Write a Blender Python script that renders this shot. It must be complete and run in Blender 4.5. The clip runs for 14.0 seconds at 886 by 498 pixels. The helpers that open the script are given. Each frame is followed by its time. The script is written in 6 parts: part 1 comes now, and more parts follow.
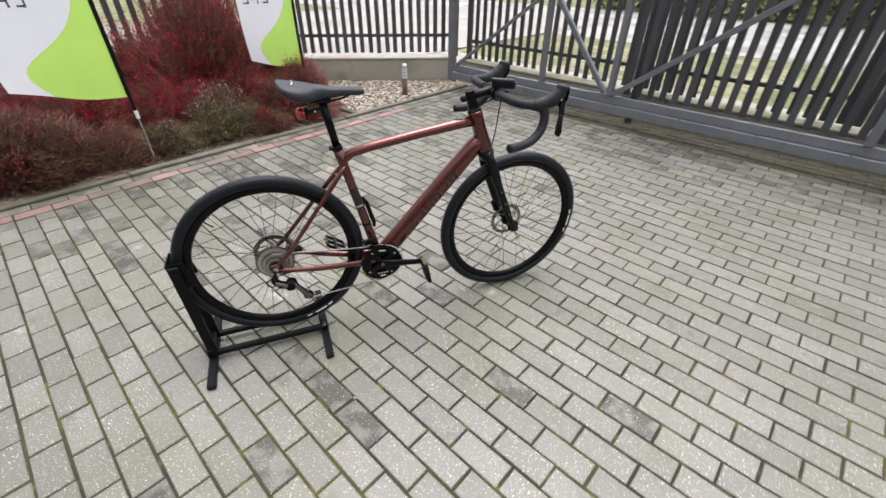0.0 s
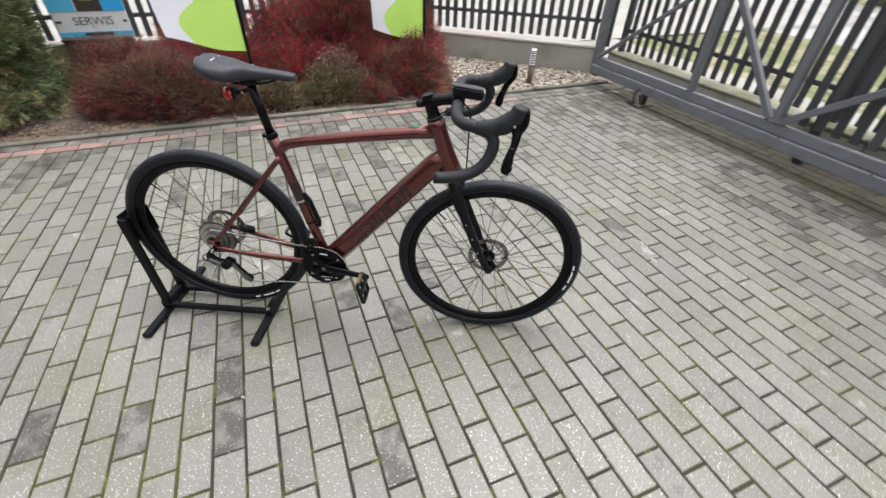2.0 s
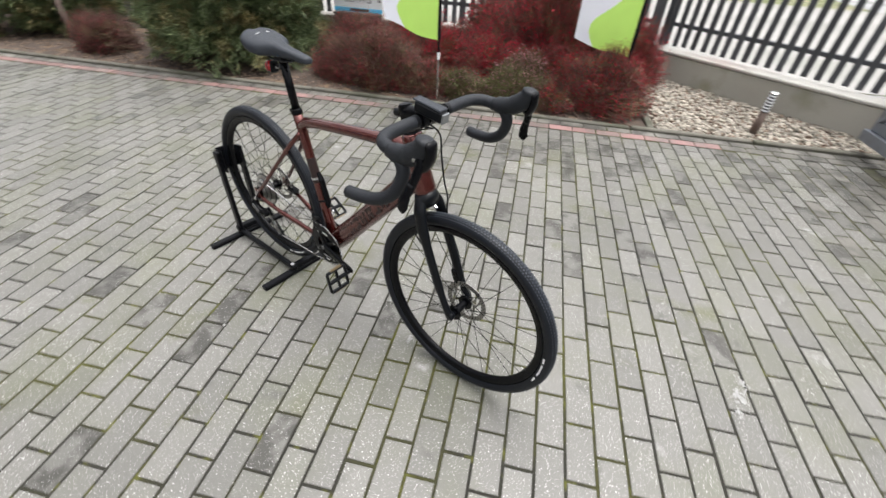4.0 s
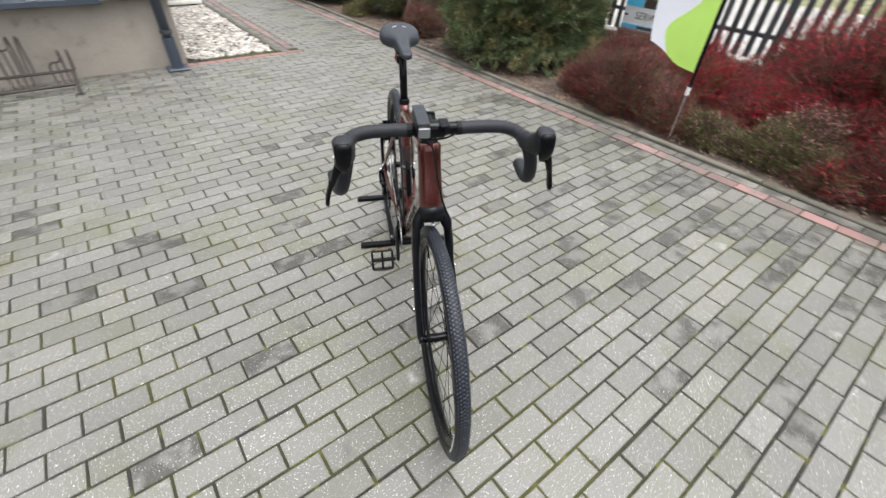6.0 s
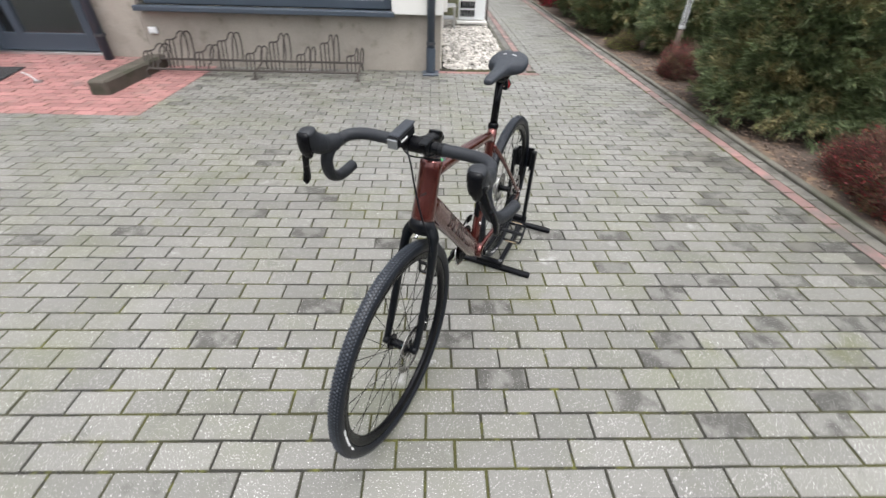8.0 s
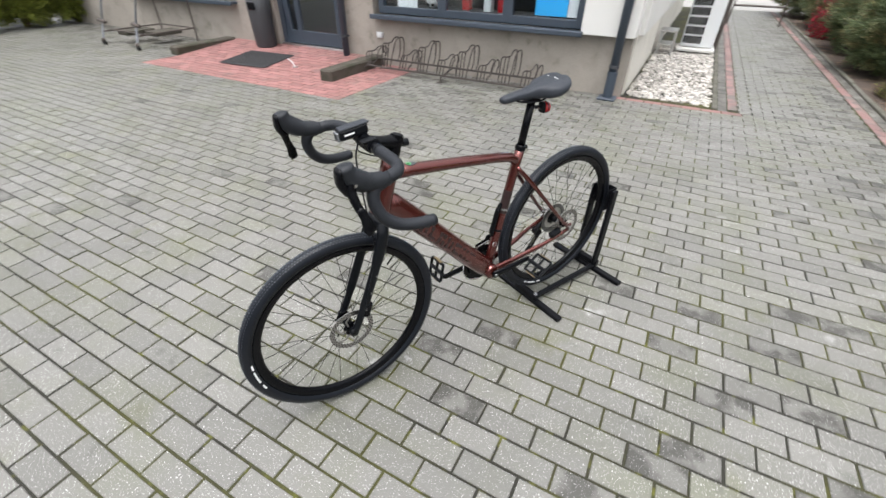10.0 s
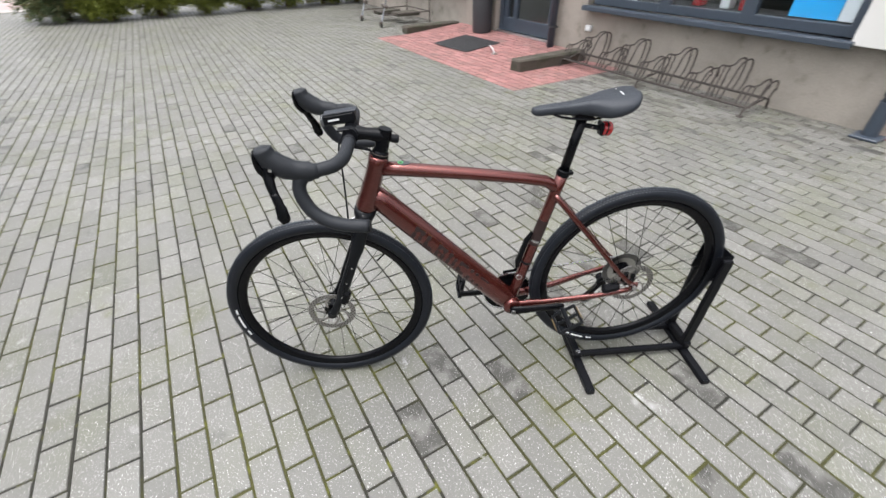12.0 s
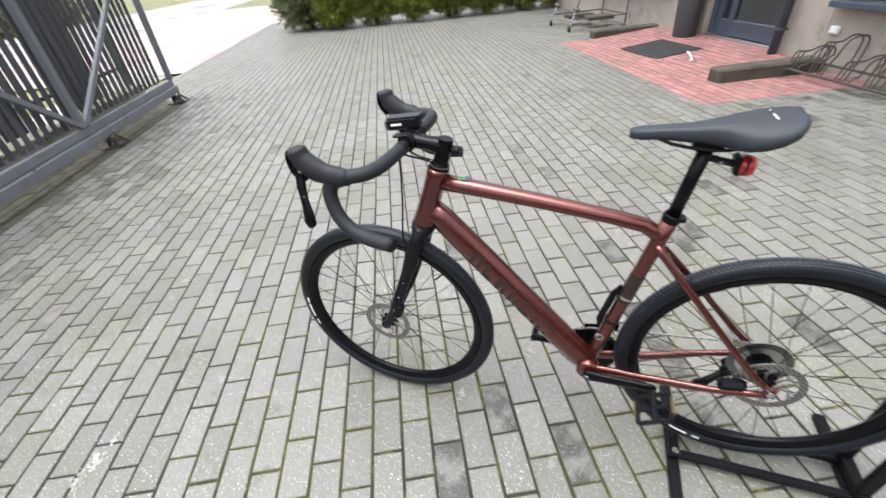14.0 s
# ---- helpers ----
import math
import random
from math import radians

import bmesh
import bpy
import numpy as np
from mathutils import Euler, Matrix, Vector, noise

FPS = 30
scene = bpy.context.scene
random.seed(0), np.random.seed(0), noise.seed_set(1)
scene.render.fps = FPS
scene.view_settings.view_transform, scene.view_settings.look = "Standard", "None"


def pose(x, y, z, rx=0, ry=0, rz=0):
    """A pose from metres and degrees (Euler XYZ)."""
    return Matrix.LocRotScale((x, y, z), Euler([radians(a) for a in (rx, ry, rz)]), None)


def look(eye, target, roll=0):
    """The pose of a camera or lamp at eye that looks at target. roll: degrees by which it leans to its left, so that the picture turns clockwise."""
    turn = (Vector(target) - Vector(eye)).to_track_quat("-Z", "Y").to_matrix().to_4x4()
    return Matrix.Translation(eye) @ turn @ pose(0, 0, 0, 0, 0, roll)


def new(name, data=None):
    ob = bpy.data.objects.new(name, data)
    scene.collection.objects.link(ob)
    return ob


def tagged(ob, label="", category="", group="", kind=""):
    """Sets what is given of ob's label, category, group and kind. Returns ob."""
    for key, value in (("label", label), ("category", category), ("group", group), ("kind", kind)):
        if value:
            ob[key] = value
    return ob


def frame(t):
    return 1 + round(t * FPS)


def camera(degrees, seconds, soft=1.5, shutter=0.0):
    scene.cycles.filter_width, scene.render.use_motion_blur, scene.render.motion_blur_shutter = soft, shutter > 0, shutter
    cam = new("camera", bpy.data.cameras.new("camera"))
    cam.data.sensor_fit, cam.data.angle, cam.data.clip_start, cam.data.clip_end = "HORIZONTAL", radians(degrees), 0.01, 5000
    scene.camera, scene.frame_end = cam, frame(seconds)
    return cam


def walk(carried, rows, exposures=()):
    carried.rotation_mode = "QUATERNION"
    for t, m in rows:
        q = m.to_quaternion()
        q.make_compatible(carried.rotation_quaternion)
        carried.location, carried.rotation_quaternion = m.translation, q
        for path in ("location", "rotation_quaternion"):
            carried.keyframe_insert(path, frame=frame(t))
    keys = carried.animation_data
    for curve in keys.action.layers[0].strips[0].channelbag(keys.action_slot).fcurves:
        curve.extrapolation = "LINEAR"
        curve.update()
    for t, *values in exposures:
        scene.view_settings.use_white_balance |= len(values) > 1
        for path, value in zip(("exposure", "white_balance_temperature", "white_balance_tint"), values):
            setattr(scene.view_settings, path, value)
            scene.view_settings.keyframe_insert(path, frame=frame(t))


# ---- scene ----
# The camera circles the bicycle at eye height: seconds, place, yaw, pitch, roll.
cam = camera(93.9, 14.0, 1.5, 0.5)
ROWS = [
    (0, 0.130, 0.210, 1.377, 42.92, -34.80, 0.58),
    (0.5, 0.165, 0.415, 1.376, 48.12, -35.77, 0.80),
    (1, 0.229, 0.627, 1.376, 53.70, -36.56, 1.14),
    (1.5, 0.264, 0.825, 1.363, 60.02, -37.24, 1.55),
    (2, 0.284, 1.019, 1.375, 66.91, -37.80, 1.89),
    (2.2, 0.284, 1.092, 1.377, 69.66, -37.96, 2.10),
    (4.3, 0.123, 1.886, 1.376, 106.23, -38.82, 3.38),
    (4.5, 0.089, 1.954, 1.377, 110.35, -38.96, 3.39),
    (5, 0.014, 2.119, 1.386, 120.95, -39.30, 3.08),
    (5.5, -0.117, 2.228, 1.374, 130.78, -39.45, 3.10),
    (6, -0.274, 2.320, 1.387, 140.77, -39.16, 2.92),
    (6.5, -0.430, 2.407, 1.396, 150.65, -38.74, 2.65),
    (7, -0.573, 2.503, 1.411, 160.29, -38.45, 2.35),
    (7.5, -0.717, 2.536, 1.392, 169.09, -37.82, 2.23),
    (8, -0.889, 2.547, 1.403, 177.73, -37.21, 1.86),
    (8.2, -0.960, 2.549, 1.408, 180.97, -37.12, 1.69),
    (10.3, -1.650, 2.350, 1.410, 212.68, -35.53, 0.53),
    (10.5, -1.699, 2.298, 1.409, 215.78, -35.61, 0.34),
    (11, -1.823, 2.172, 1.411, 223.45, -35.84, 0.03),
    (11.5, -1.874, 2.038, 1.398, 231.04, -36.30, -0.11),
    (12, -1.908, 1.884, 1.384, 239.12, -36.82, -0.63),
    (12.5, -1.939, 1.743, 1.386, 246.25, -37.27, -0.73),
    (13, -1.998, 1.602, 1.384, 253.05, -37.97, -1.10),
    (13.5, -1.932, 1.535, 1.358, 260.70, -37.05, -3.14),
    (14, -1.849, 1.560, 1.329, 265.76, -35.03, -5.34),
]
walk(cam, [(t, pose(x, y, z, 0, 0, yaw) @ pose(0, 0, 0, 90 + pitch, 0, 0) @ pose(0, 0, 0, 0, 0, roll)) for t, x, y, z, yaw, pitch, roll in ROWS],
     [(0, 0.97, 6520, 12), (5, 1.03, 6420, 10), (8, 1.08, 6340, 10), (11, 1.07, 6310, 10), (13, 1.1, 6270, 11), (14, 1.26, 6250, 11)])

# ---- light ----
world = bpy.data.worlds.new("overcast")
scene.world = world
world.use_nodes = True
wn, wl = world.node_tree.nodes, world.node_tree.links
sky = wn.new("ShaderNodeTexSky")
sky.sky_type, sky.sun_disc = "NISHITA", False
sky.sun_elevation, sky.sun_rotation, sky.air_density, sky.dust_density = radians(78), radians(-14), 1.0, 10.0
cloud = wn.new("ShaderNodeHueSaturation")
cloud.inputs["Saturation"].default_value = 0.18
wl.new(sky.outputs[0], cloud.inputs["Color"])
wl.new(cloud.outputs[0], wn["Background"].inputs["Color"])
wn["Background"].inputs["Strength"].default_value = 0.15
sun = new("sun", bpy.data.lights.new("sun", "SUN"))
sun.data.energy, sun.data.angle, sun.data.color = 0.5, radians(165), (1.0, 0.985, 0.965)
sun.matrix_world = look((-1.0, 4.0, 19.0), (0, 0, 0))

# ---- materials ----
def mk(name, base, rough=0.6, metal=0.0, grain=(60.0, 0.25), cloud=(3.0, 0.2), bump=(120.0, 0.15), piece=0.0, tint=None, coat=0.0, spec=0.5):
    """A surface with fine grain, broad unevenness and relief, at real size. piece: how far single pieces differ; tint: (colour, scale, from, to) of a second colour in patches, or several such."""
    m = bpy.data.materials.new(name)
    m.use_nodes = True
    n, k = m.node_tree.nodes, m.node_tree.links
    b = n["Principled BSDF"]
    b.inputs["Roughness"].default_value, b.inputs["Metallic"].default_value = rough, metal
    b.inputs["Coat Weight"].default_value, b.inputs["Coat Roughness"].default_value = coat, 0.15
    b.inputs["Specular IOR Level"].default_value = spec
    geo = n.new("ShaderNodeNewGeometry")

    def wave(scale, detail=4.0):
        t = n.new("ShaderNodeTexNoise")
        t.inputs["Scale"].default_value, t.inputs["Detail"].default_value = scale, detail
        k.new(geo.outputs["Position"], t.inputs["Vector"])
        return t.outputs["Fac"]

    def calc(op, a, c, d=None):
        t = n.new("ShaderNodeMath")
        t.operation = op
        for i, v in enumerate((a, c, d)):
            if v is None:
                continue
            if isinstance(v, (int, float)):
                t.inputs[i].default_value = v
            else:
                k.new(v, t.inputs[i])
        return t.outputs[0]

    value = calc("MULTIPLY_ADD", wave(grain[0], 6.0), 2 * grain[1], 1.0 - grain[1])
    value = calc("MULTIPLY", value, calc("MULTIPLY_ADD", wave(cloud[0], 3.0), 2 * cloud[1], 1.0 - cloud[1]))
    if piece:
        info = n.new("ShaderNodeObjectInfo")
        odd = calc("FRACT", calc("ADD", info.outputs["Random"], geo.outputs["Random Per Island"]), 0.0)
        value = calc("MULTIPLY", value, calc("MULTIPLY_ADD", odd, 2 * piece, 1.0 - piece))
    colour = n.new("ShaderNodeRGB")
    colour.outputs[0].default_value = (*base, 1)
    colour = colour.outputs[0]
    for second, size, start, full in ([tint] if isinstance(tint, tuple) else tint or []):
        mask = n.new("ShaderNodeMapRange")
        mask.inputs["From Min"].default_value, mask.inputs["From Max"].default_value = start, full
        k.new(wave(size, 5.0), mask.inputs["Value"])
        mix = n.new("ShaderNodeMix")
        mix.data_type = "RGBA"
        k.new(mask.outputs[0], mix.inputs[0])
        k.new(colour, mix.inputs[6])
        mix.inputs[7].default_value = (*second, 1)
        colour = mix.outputs[2]
    scale = n.new("ShaderNodeVectorMath")
    scale.operation = "SCALE"
    k.new(colour, scale.inputs[0])
    k.new(value, scale.inputs["Scale"])
    k.new(scale.outputs[0], b.inputs["Base Color"])
    if bump:
        t = n.new("ShaderNodeBump")
        t.inputs["Strength"].default_value, t.inputs["Distance"].default_value = bump[1], 0.004
        k.new(wave(bump[0], 5.0), t.inputs["Height"])
        k.new(t.outputs[0], b.inputs["Normal"])
    return m


PAVER = mk("grey_concrete_paver", (0.1415, 0.1385, 0.1275), 0.4, 0, (420, 0.5), (0.9, 0.18), (260, 0.25), 0.14, [((0.1221, 0.1236, 0.0962), 2.2, 0.46, 0.68), ((0.0962, 0.0962, 0.0851), 8.0, 0.62, 0.74), ((0.098, 0.099, 0.06), 3.1, 0.62, 0.74), ((0.2812, 0.2812, 0.2701), 5.5, 0.68, 0.76), ((0.53, 0.53, 0.51), 190.0, 0.615, 0.675)], 0.0, 0.4)
PAVER_DIRTY = mk("stained_paver", (0.13, 0.127, 0.117), 0.4, 0, (420, 0.45), (1.3, 0.14), (260, 0.3), 0.1, [((0.056, 0.0545, 0.049), 10.0, 0.43, 0.57), ((0.444, 0.444, 0.4292), 190.0, 0.625, 0.68)], 0.0, 0.3)
PAVER_DAMP = mk("damp_paver", (0.1258, 0.1199, 0.1058), 0.5, 0, (420, 0.45), (6, 0.3), (260, 0.3), 0.2, [((0.0555, 0.05328, 0.04588), 7.0, 0.42, 0.6), ((0.1776, 0.1739, 0.1554), 5.0, 0.55, 0.7)])
PAVER_MOSSY = mk("mossy_paver", (0.072, 0.068, 0.0496), 0.7, 0, (420, 0.45), (5, 0.3), (260, 0.3), 0.15, [((0.048, 0.048, 0.024), 5.0, 0.45, 0.62), ((0.04, 0.036, 0.0304), 9.0, 0.5, 0.66)])
PAVER_RED = mk("red_paver", (0.28, 0.135, 0.128), 0.5, 0, (420, 0.35), (1.5, 0.2), (260, 0.3), 0.22, [((0.235, 0.12, 0.11), 7.0, 0.45, 0.64), ((0.14, 0.1, 0.09), 3.0, 0.56, 0.75)], 0.0, 0.5)
PAVER_ROSE = mk("faded_red_paver", (0.24, 0.138, 0.13), 0.55, 0, (420, 0.35), (1.5, 0.2), (260, 0.3), 0.22, [((0.16, 0.115, 0.106), 6.0, 0.44, 0.62), ((0.118, 0.105, 0.095), 3.0, 0.5, 0.64)], 0.0, 0.5)
JOINT = mk("mossy_joint", (0.019, 0.018, 0.0135), 0.95, 0, (200, 0.4), (4, 0.3), (150, 0.8), 0, [((0.042, 0.042, 0.01), 1.7, 0.45, 0.6), ((0.08, 0.082, 0.014), 14.0, 0.56, 0.7)])
CURB = mk("weathered_concrete", (0.1062, 0.1003, 0.0833), 0.9, 0, (240, 0.3), (5, 0.35), (140, 0.6), 0.12, ((0.07225, 0.07225, 0.051), 4.0, 0.48, 0.63))
KERB = mk("old_mossy_concrete", (0.068, 0.0595, 0.04675), 0.9, 0, (240, 0.35), (5, 0.35), (140, 0.8), 0.1, ((0.0425, 0.0425, 0.0272), 6.0, 0.48, 0.62))
BIN_GREY = mk("grey_bin_plastic", (0.045, 0.048, 0.053), 0.5, 0, (200, 0.12), (5, 0.15), (300, 0.1))
PLINTH = mk("concrete_plinth", (0.36, 0.3465, 0.306), 0.9, 0, (200, 0.2), (1.4, 0.25), (120, 0.5), 0.05, ((0.216, 0.216, 0.153), 2.3, 0.52, 0.7))
SOIL = mk("bed_soil", (0.0612, 0.0441, 0.0344), 0.95, 0, (90, 0.5), (3, 0.3), (60, 1.0), 0, ((0.15, 0.1, 0.062), 6.0, 0.52, 0.68))
MULCH = mk("dry_litter", (0.14, 0.1, 0.075), 0.9, 0, (150, 0.3), (5, 0.3), (90, 0.6), 0.4)
STONE = mk("limestone_gravel", (0.4576, 0.4312, 0.396), 0.8, 0, (70, 0.2), (8, 0.15), (90, 0.4), 0.45)
STONE_DULL = mk("dull_gravel", (0.2805, 0.255, 0.2125), 0.85, 0, (70, 0.2), (6, 0.25), (90, 0.4), 0.6)
GRASS = mk("grass_verge", (0.11, 0.13, 0.045), 0.9, 0, (40, 0.5), (1.5, 0.35), (60, 1.0), 0, [((0.22, 0.2, 0.125), 1.6, 0.44, 0.6), ((0.05, 0.055, 0.03), 7.0, 0.52, 0.68)])
SLAB = mk("pale_pavement", (0.27, 0.262, 0.25), 0.85, 0, (90, 0.2), (0.7, 0.2), (80, 0.4), 0, ((0.22, 0.22, 0.2), 0.6, 0.48, 0.7))
MOSSY_CAP = mk("mossy_coping", (0.26, 0.25, 0.205), 0.9, 0, (200, 0.25), (1.4, 0.25), (120, 0.5), 0.05, ((0.13, 0.135, 0.07), 2.6, 0.45, 0.66))
COPING = mk("pale_coping", (0.45, 0.4365, 0.405), 0.85, 0, (90, 0.2), (2.0, 0.2), (80, 0.4), 0, ((0.423, 0.36, 0.333), 1.2, 0.54, 0.66))
ROAD = mk("worn_road", (0.27, 0.268, 0.27), 0.7, 0, (90, 0.3), (0.5, 0.35), (80, 0.4), 0, [((0.15, 0.15, 0.145), 0.9, 0.48, 0.62), ((0.3, 0.3, 0.3), 1.7, 0.55, 0.7)])
PINK = mk("pale_pink_paving", (0.323, 0.2422, 0.2327), 0.8, 0, (90, 0.2), (0.7, 0.2), (80, 0.4), 0, [((0.3135, 0.2945, 0.2755), 0.5, 0.46, 0.6), ((0.2375, 0.19, 0.1757), 6.0, 0.55, 0.7)])
STEEL_GREY = mk("grey_painted_steel", (0.1462, 0.1581, 0.1802), 0.42, 0.0, (80, 0.12), (2.5, 0.22), (300, 0.05), 0.08, ((0.1275, 0.1318, 0.136), 9.0, 0.5, 0.7))
STEEL_DARK = mk("dark_painted_steel", (0.0528, 0.056, 0.0632), 0.5, 0.0, (80, 0.15), (2.5, 0.25), (300, 0.05), 0.25)
STEEL_BLUE = mk("slate_blue_paint", (0.0442, 0.0578, 0.0782), 0.4, 0.0, (60, 0.1), (2, 0.15), (300, 0.05))
ZINC = mk("dull_zinc", (0.085, 0.07, 0.062), 0.6, 0.3, (120, 0.25), (6, 0.3), (300, 0.1))
RACK = mk("rusty_rod_steel", (0.052, 0.043, 0.038), 0.65, 0.2, (120, 0.3), (6, 0.35), (300, 0.1))
ALU = mk("brushed_aluminium", (0.62, 0.62, 0.62), 0.3, 1.0, (200, 0.1), (6, 0.1), None)
COG = mk("dark_cog_steel", (0.55, 0.54, 0.52), 0.33, 1.0, (200, 0.2), (6, 0.1), None)
COG_DARK = mk("blackened_cog_steel", (0.18, 0.18, 0.18), 0.35, 1.0, (200, 0.2), (6, 0.1), None)
DISC = mk("brake_disc_steel", (0.38, 0.37, 0.36), 0.36, 1.0, (200, 0.1), (6, 0.1), None)
CHROME = mk("bright_steel", (0.55, 0.55, 0.56), 0.22, 1.0, (200, 0.1), (6, 0.1), None)
PAINT = mk("copper_red_frame_paint", (0.108, 0.0215, 0.0165), 0.25, 0.75, (900, 0.2), (4, 0.06), (1500, 0.05), 0, None, 0.85)
DECAL = mk("dark_frame_lettering", (0.022, 0.011, 0.0105), 0.4, 0.0, (200, 0.1), (5, 0.1), None)
BLACK = mk("black_anodised", (0.00375, 0.004125, 0.00525), 0.26, 0.2, (200, 0.15), (8, 0.15), (500, 0.05), 0, None, 0.0, 0.16)
CARBON = mk("satin_black_fork", (0.0045, 0.0054, 0.007125), 0.33, 0.0, (300, 0.15), (8, 0.15), (500, 0.04), 0, None, 0.1, 0.15)
TAPE = mk("dark_grey_bar_tape", (0.0176, 0.0196, 0.0236), 0.52, 0.0, (500, 0.25), (12, 0.15), (420, 0.3), 0, None, 0.0, 0.22)
HOOD = mk("rubber_hood", (0.0192, 0.0212, 0.0248), 0.46, 0.0, (500, 0.2), (12, 0.12), (600, 0.25), 0, None, 0.0, 0.2)
RUBBER = mk("tyre_rubber", (0.0068, 0.0085, 0.0125), 0.42, 0.0, (350, 0.2), (9, 0.25), (420, 0.12), 0, None, 0.0, 0.26)
# Dusty tread knobs; the bluish sky highlight is put into the pale specks.
TREAD = mk("dusty_highlit_tread_rubber", (0.034, 0.04, 0.05), 0.6, 0.0, (350, 0.3), (30, 0.3), None, 0, ((0.085, 0.095, 0.11), 120.0, 0.53, 0.66), 0.0, 0.25)
SADDLE = mk("saddle_cover", (0.0238, 0.02763, 0.03485), 0.48, 0.0, (600, 0.15), (8, 0.08), (900, 0.2), 0, None, 0.0, 0.3)
STAND = mk("black_stand_paint", (0.0045, 0.004875, 0.006375), 0.4, 0.0, (120, 0.2), (6, 0.25), (300, 0.1), 0, None, 0.0, 0.12)
PLASTIC = mk("black_plastic", (0.006, 0.00675, 0.00825), 0.42, 0.0, (300, 0.15), (9, 0.15), (400, 0.1), 0, None, 0.0, 0.14)
WHITE_INK = mk("white_print", (0.75, 0.75, 0.75), 0.5, 0, (200, 0.05), (5, 0.05), None)
GREEN_INK = mk("green_print", (0.06, 0.36, 0.12), 0.5, 0, (200, 0.05), (5, 0.05), None)
MOSSY = mk("mossy_dirt", (0.05, 0.045, 0.032), 0.95, 0, (90, 0.5), (3, 0.3), (60, 1.0), 0, ((0.07, 0.07, 0.025), 5.0, 0.48, 0.62))
GOLD = mk("amber_reflector", (0.12, 0.085, 0.04), 0.3, 0.2, (200, 0.1), (5, 0.1), None)
RED_LENS = mk("red_lens", (0.42, 0.012, 0.016), 0.15, 0.0, (250, 0.2), (20, 0.2), None, 0, None, 0.6)
CLEAR_LENS = mk("clear_lens", (0.2, 0.21, 0.22), 0.16, 0.5, (200, 0.15), (20, 0.2), None, 0, None, 0.6)
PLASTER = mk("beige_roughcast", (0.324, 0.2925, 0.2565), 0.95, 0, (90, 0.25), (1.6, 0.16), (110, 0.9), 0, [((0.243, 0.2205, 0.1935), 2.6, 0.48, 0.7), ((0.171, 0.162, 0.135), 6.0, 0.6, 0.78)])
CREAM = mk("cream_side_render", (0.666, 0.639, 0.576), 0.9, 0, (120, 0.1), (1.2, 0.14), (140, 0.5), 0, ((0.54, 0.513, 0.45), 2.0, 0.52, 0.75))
WHITE_WALL = mk("white_render", (0.6808, 0.6716, 0.644), 0.9, 0, (160, 0.06), (1.2, 0.08), (160, 0.5))
# The interior's dimness is put into one dark colour for floor, wall and shelf.
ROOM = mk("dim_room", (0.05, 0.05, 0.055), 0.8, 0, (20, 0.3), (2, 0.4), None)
BLUE_POSTER = mk("blue_poster", (0.03, 0.42, 0.86), 0.5, 0, (20, 0.05), (2, 0.12), None)
SKY_PANEL = mk("light_blue_panel", (0.1, 0.5, 0.78), 0.5, 0, (20, 0.05), (2, 0.1), None)
WHITE_PANEL = mk("white_panel", (0.75, 0.77, 0.78), 0.5, 0, (60, 0.04), (2, 0.06), None)
FLAG_WHITE = mk("white_flag_cloth", (0.88, 0.92, 1.0), 0.75, 0, (400, 0.06), (4, 0.05), (700, 0.3))
FLAG_GREEN = mk("lime_flag_cloth", (0.58, 0.92, 0.2), 0.75, 0, (400, 0.06), (4, 0.08), (700, 0.3))
FLAG_INK = mk("dark_flag_print", (0.05, 0.055, 0.06), 0.75, 0, (400, 0.08), (4, 0.06), None)
PLANTER = mk("brown_planter", (0.05, 0.036, 0.03), 0.6, 0, (60, 0.2), (4, 0.2), (100, 0.2))
BARK = mk("twig_bark", (0.11, 0.05, 0.042), 0.85, 0, (120, 0.3), (6, 0.3), None, 0.6, ((0.16, 0.11, 0.065), 5.0, 0.52, 0.62))
TWIG = mk("straw_twig", (0.105, 0.07, 0.042), 0.85, 0, (120, 0.3), (6, 0.3), None, 0.45)
BERRY = mk("red_barberry_leaf", (0.56, 0.022, 0.052), 0.7, 0, (120, 0.2), (9.0, 0.3), None, 0.2, ((0.17, 0.05, 0.04), 3.5, 0.49, 0.6), 0.0, 0.2)
BERRY_BROWN = mk("brown_barberry_leaf", (0.29, 0.042, 0.05), 0.6, 0, (120, 0.3), (9.0, 0.4), None, 0.5, ((0.13, 0.085, 0.05), 4.0, 0.48, 0.58))
BERRY_DARK = mk("dark_barberry_leaf", (0.31, 0.026, 0.044), 0.7, 0, (120, 0.3), (9.0, 0.4), None, 0.3, ((0.13, 0.075, 0.045), 5.0, 0.52, 0.64), 0.0, 0.2)
HEATHER = mk("faded_heather", (0.42, 0.2, 0.22), 0.8, 0, (120, 0.3), (6, 0.3), None, 0.5)
OLIVE = mk("olive_leaf", (0.115, 0.128, 0.04), 0.7, 0, (120, 0.3), (6, 0.4), None, 0.5)
CONIFER = mk("dark_conifer_spray", (0.122, 0.158, 0.072), 0.6, 0, (120, 0.3), (7.0, 0.5), None, 0.5, ((0.24, 0.205, 0.095), 5.0, 0.5, 0.64))
THUJA = mk("yellowish_thuja_spray", (0.24, 0.27, 0.05), 0.65, 0, (120, 0.3), (1.5, 0.35), None, 0.5)
MAT_FIBRE = mk("door_mat_rubber", (0.022, 0.022, 0.024), 0.8, 0, (300, 0.4), (9, 0.2), (300, 0.8))
GLASS = bpy.data.materials.new("window_glass")
GLASS.use_nodes = True
gb = GLASS.node_tree.nodes["Principled BSDF"]
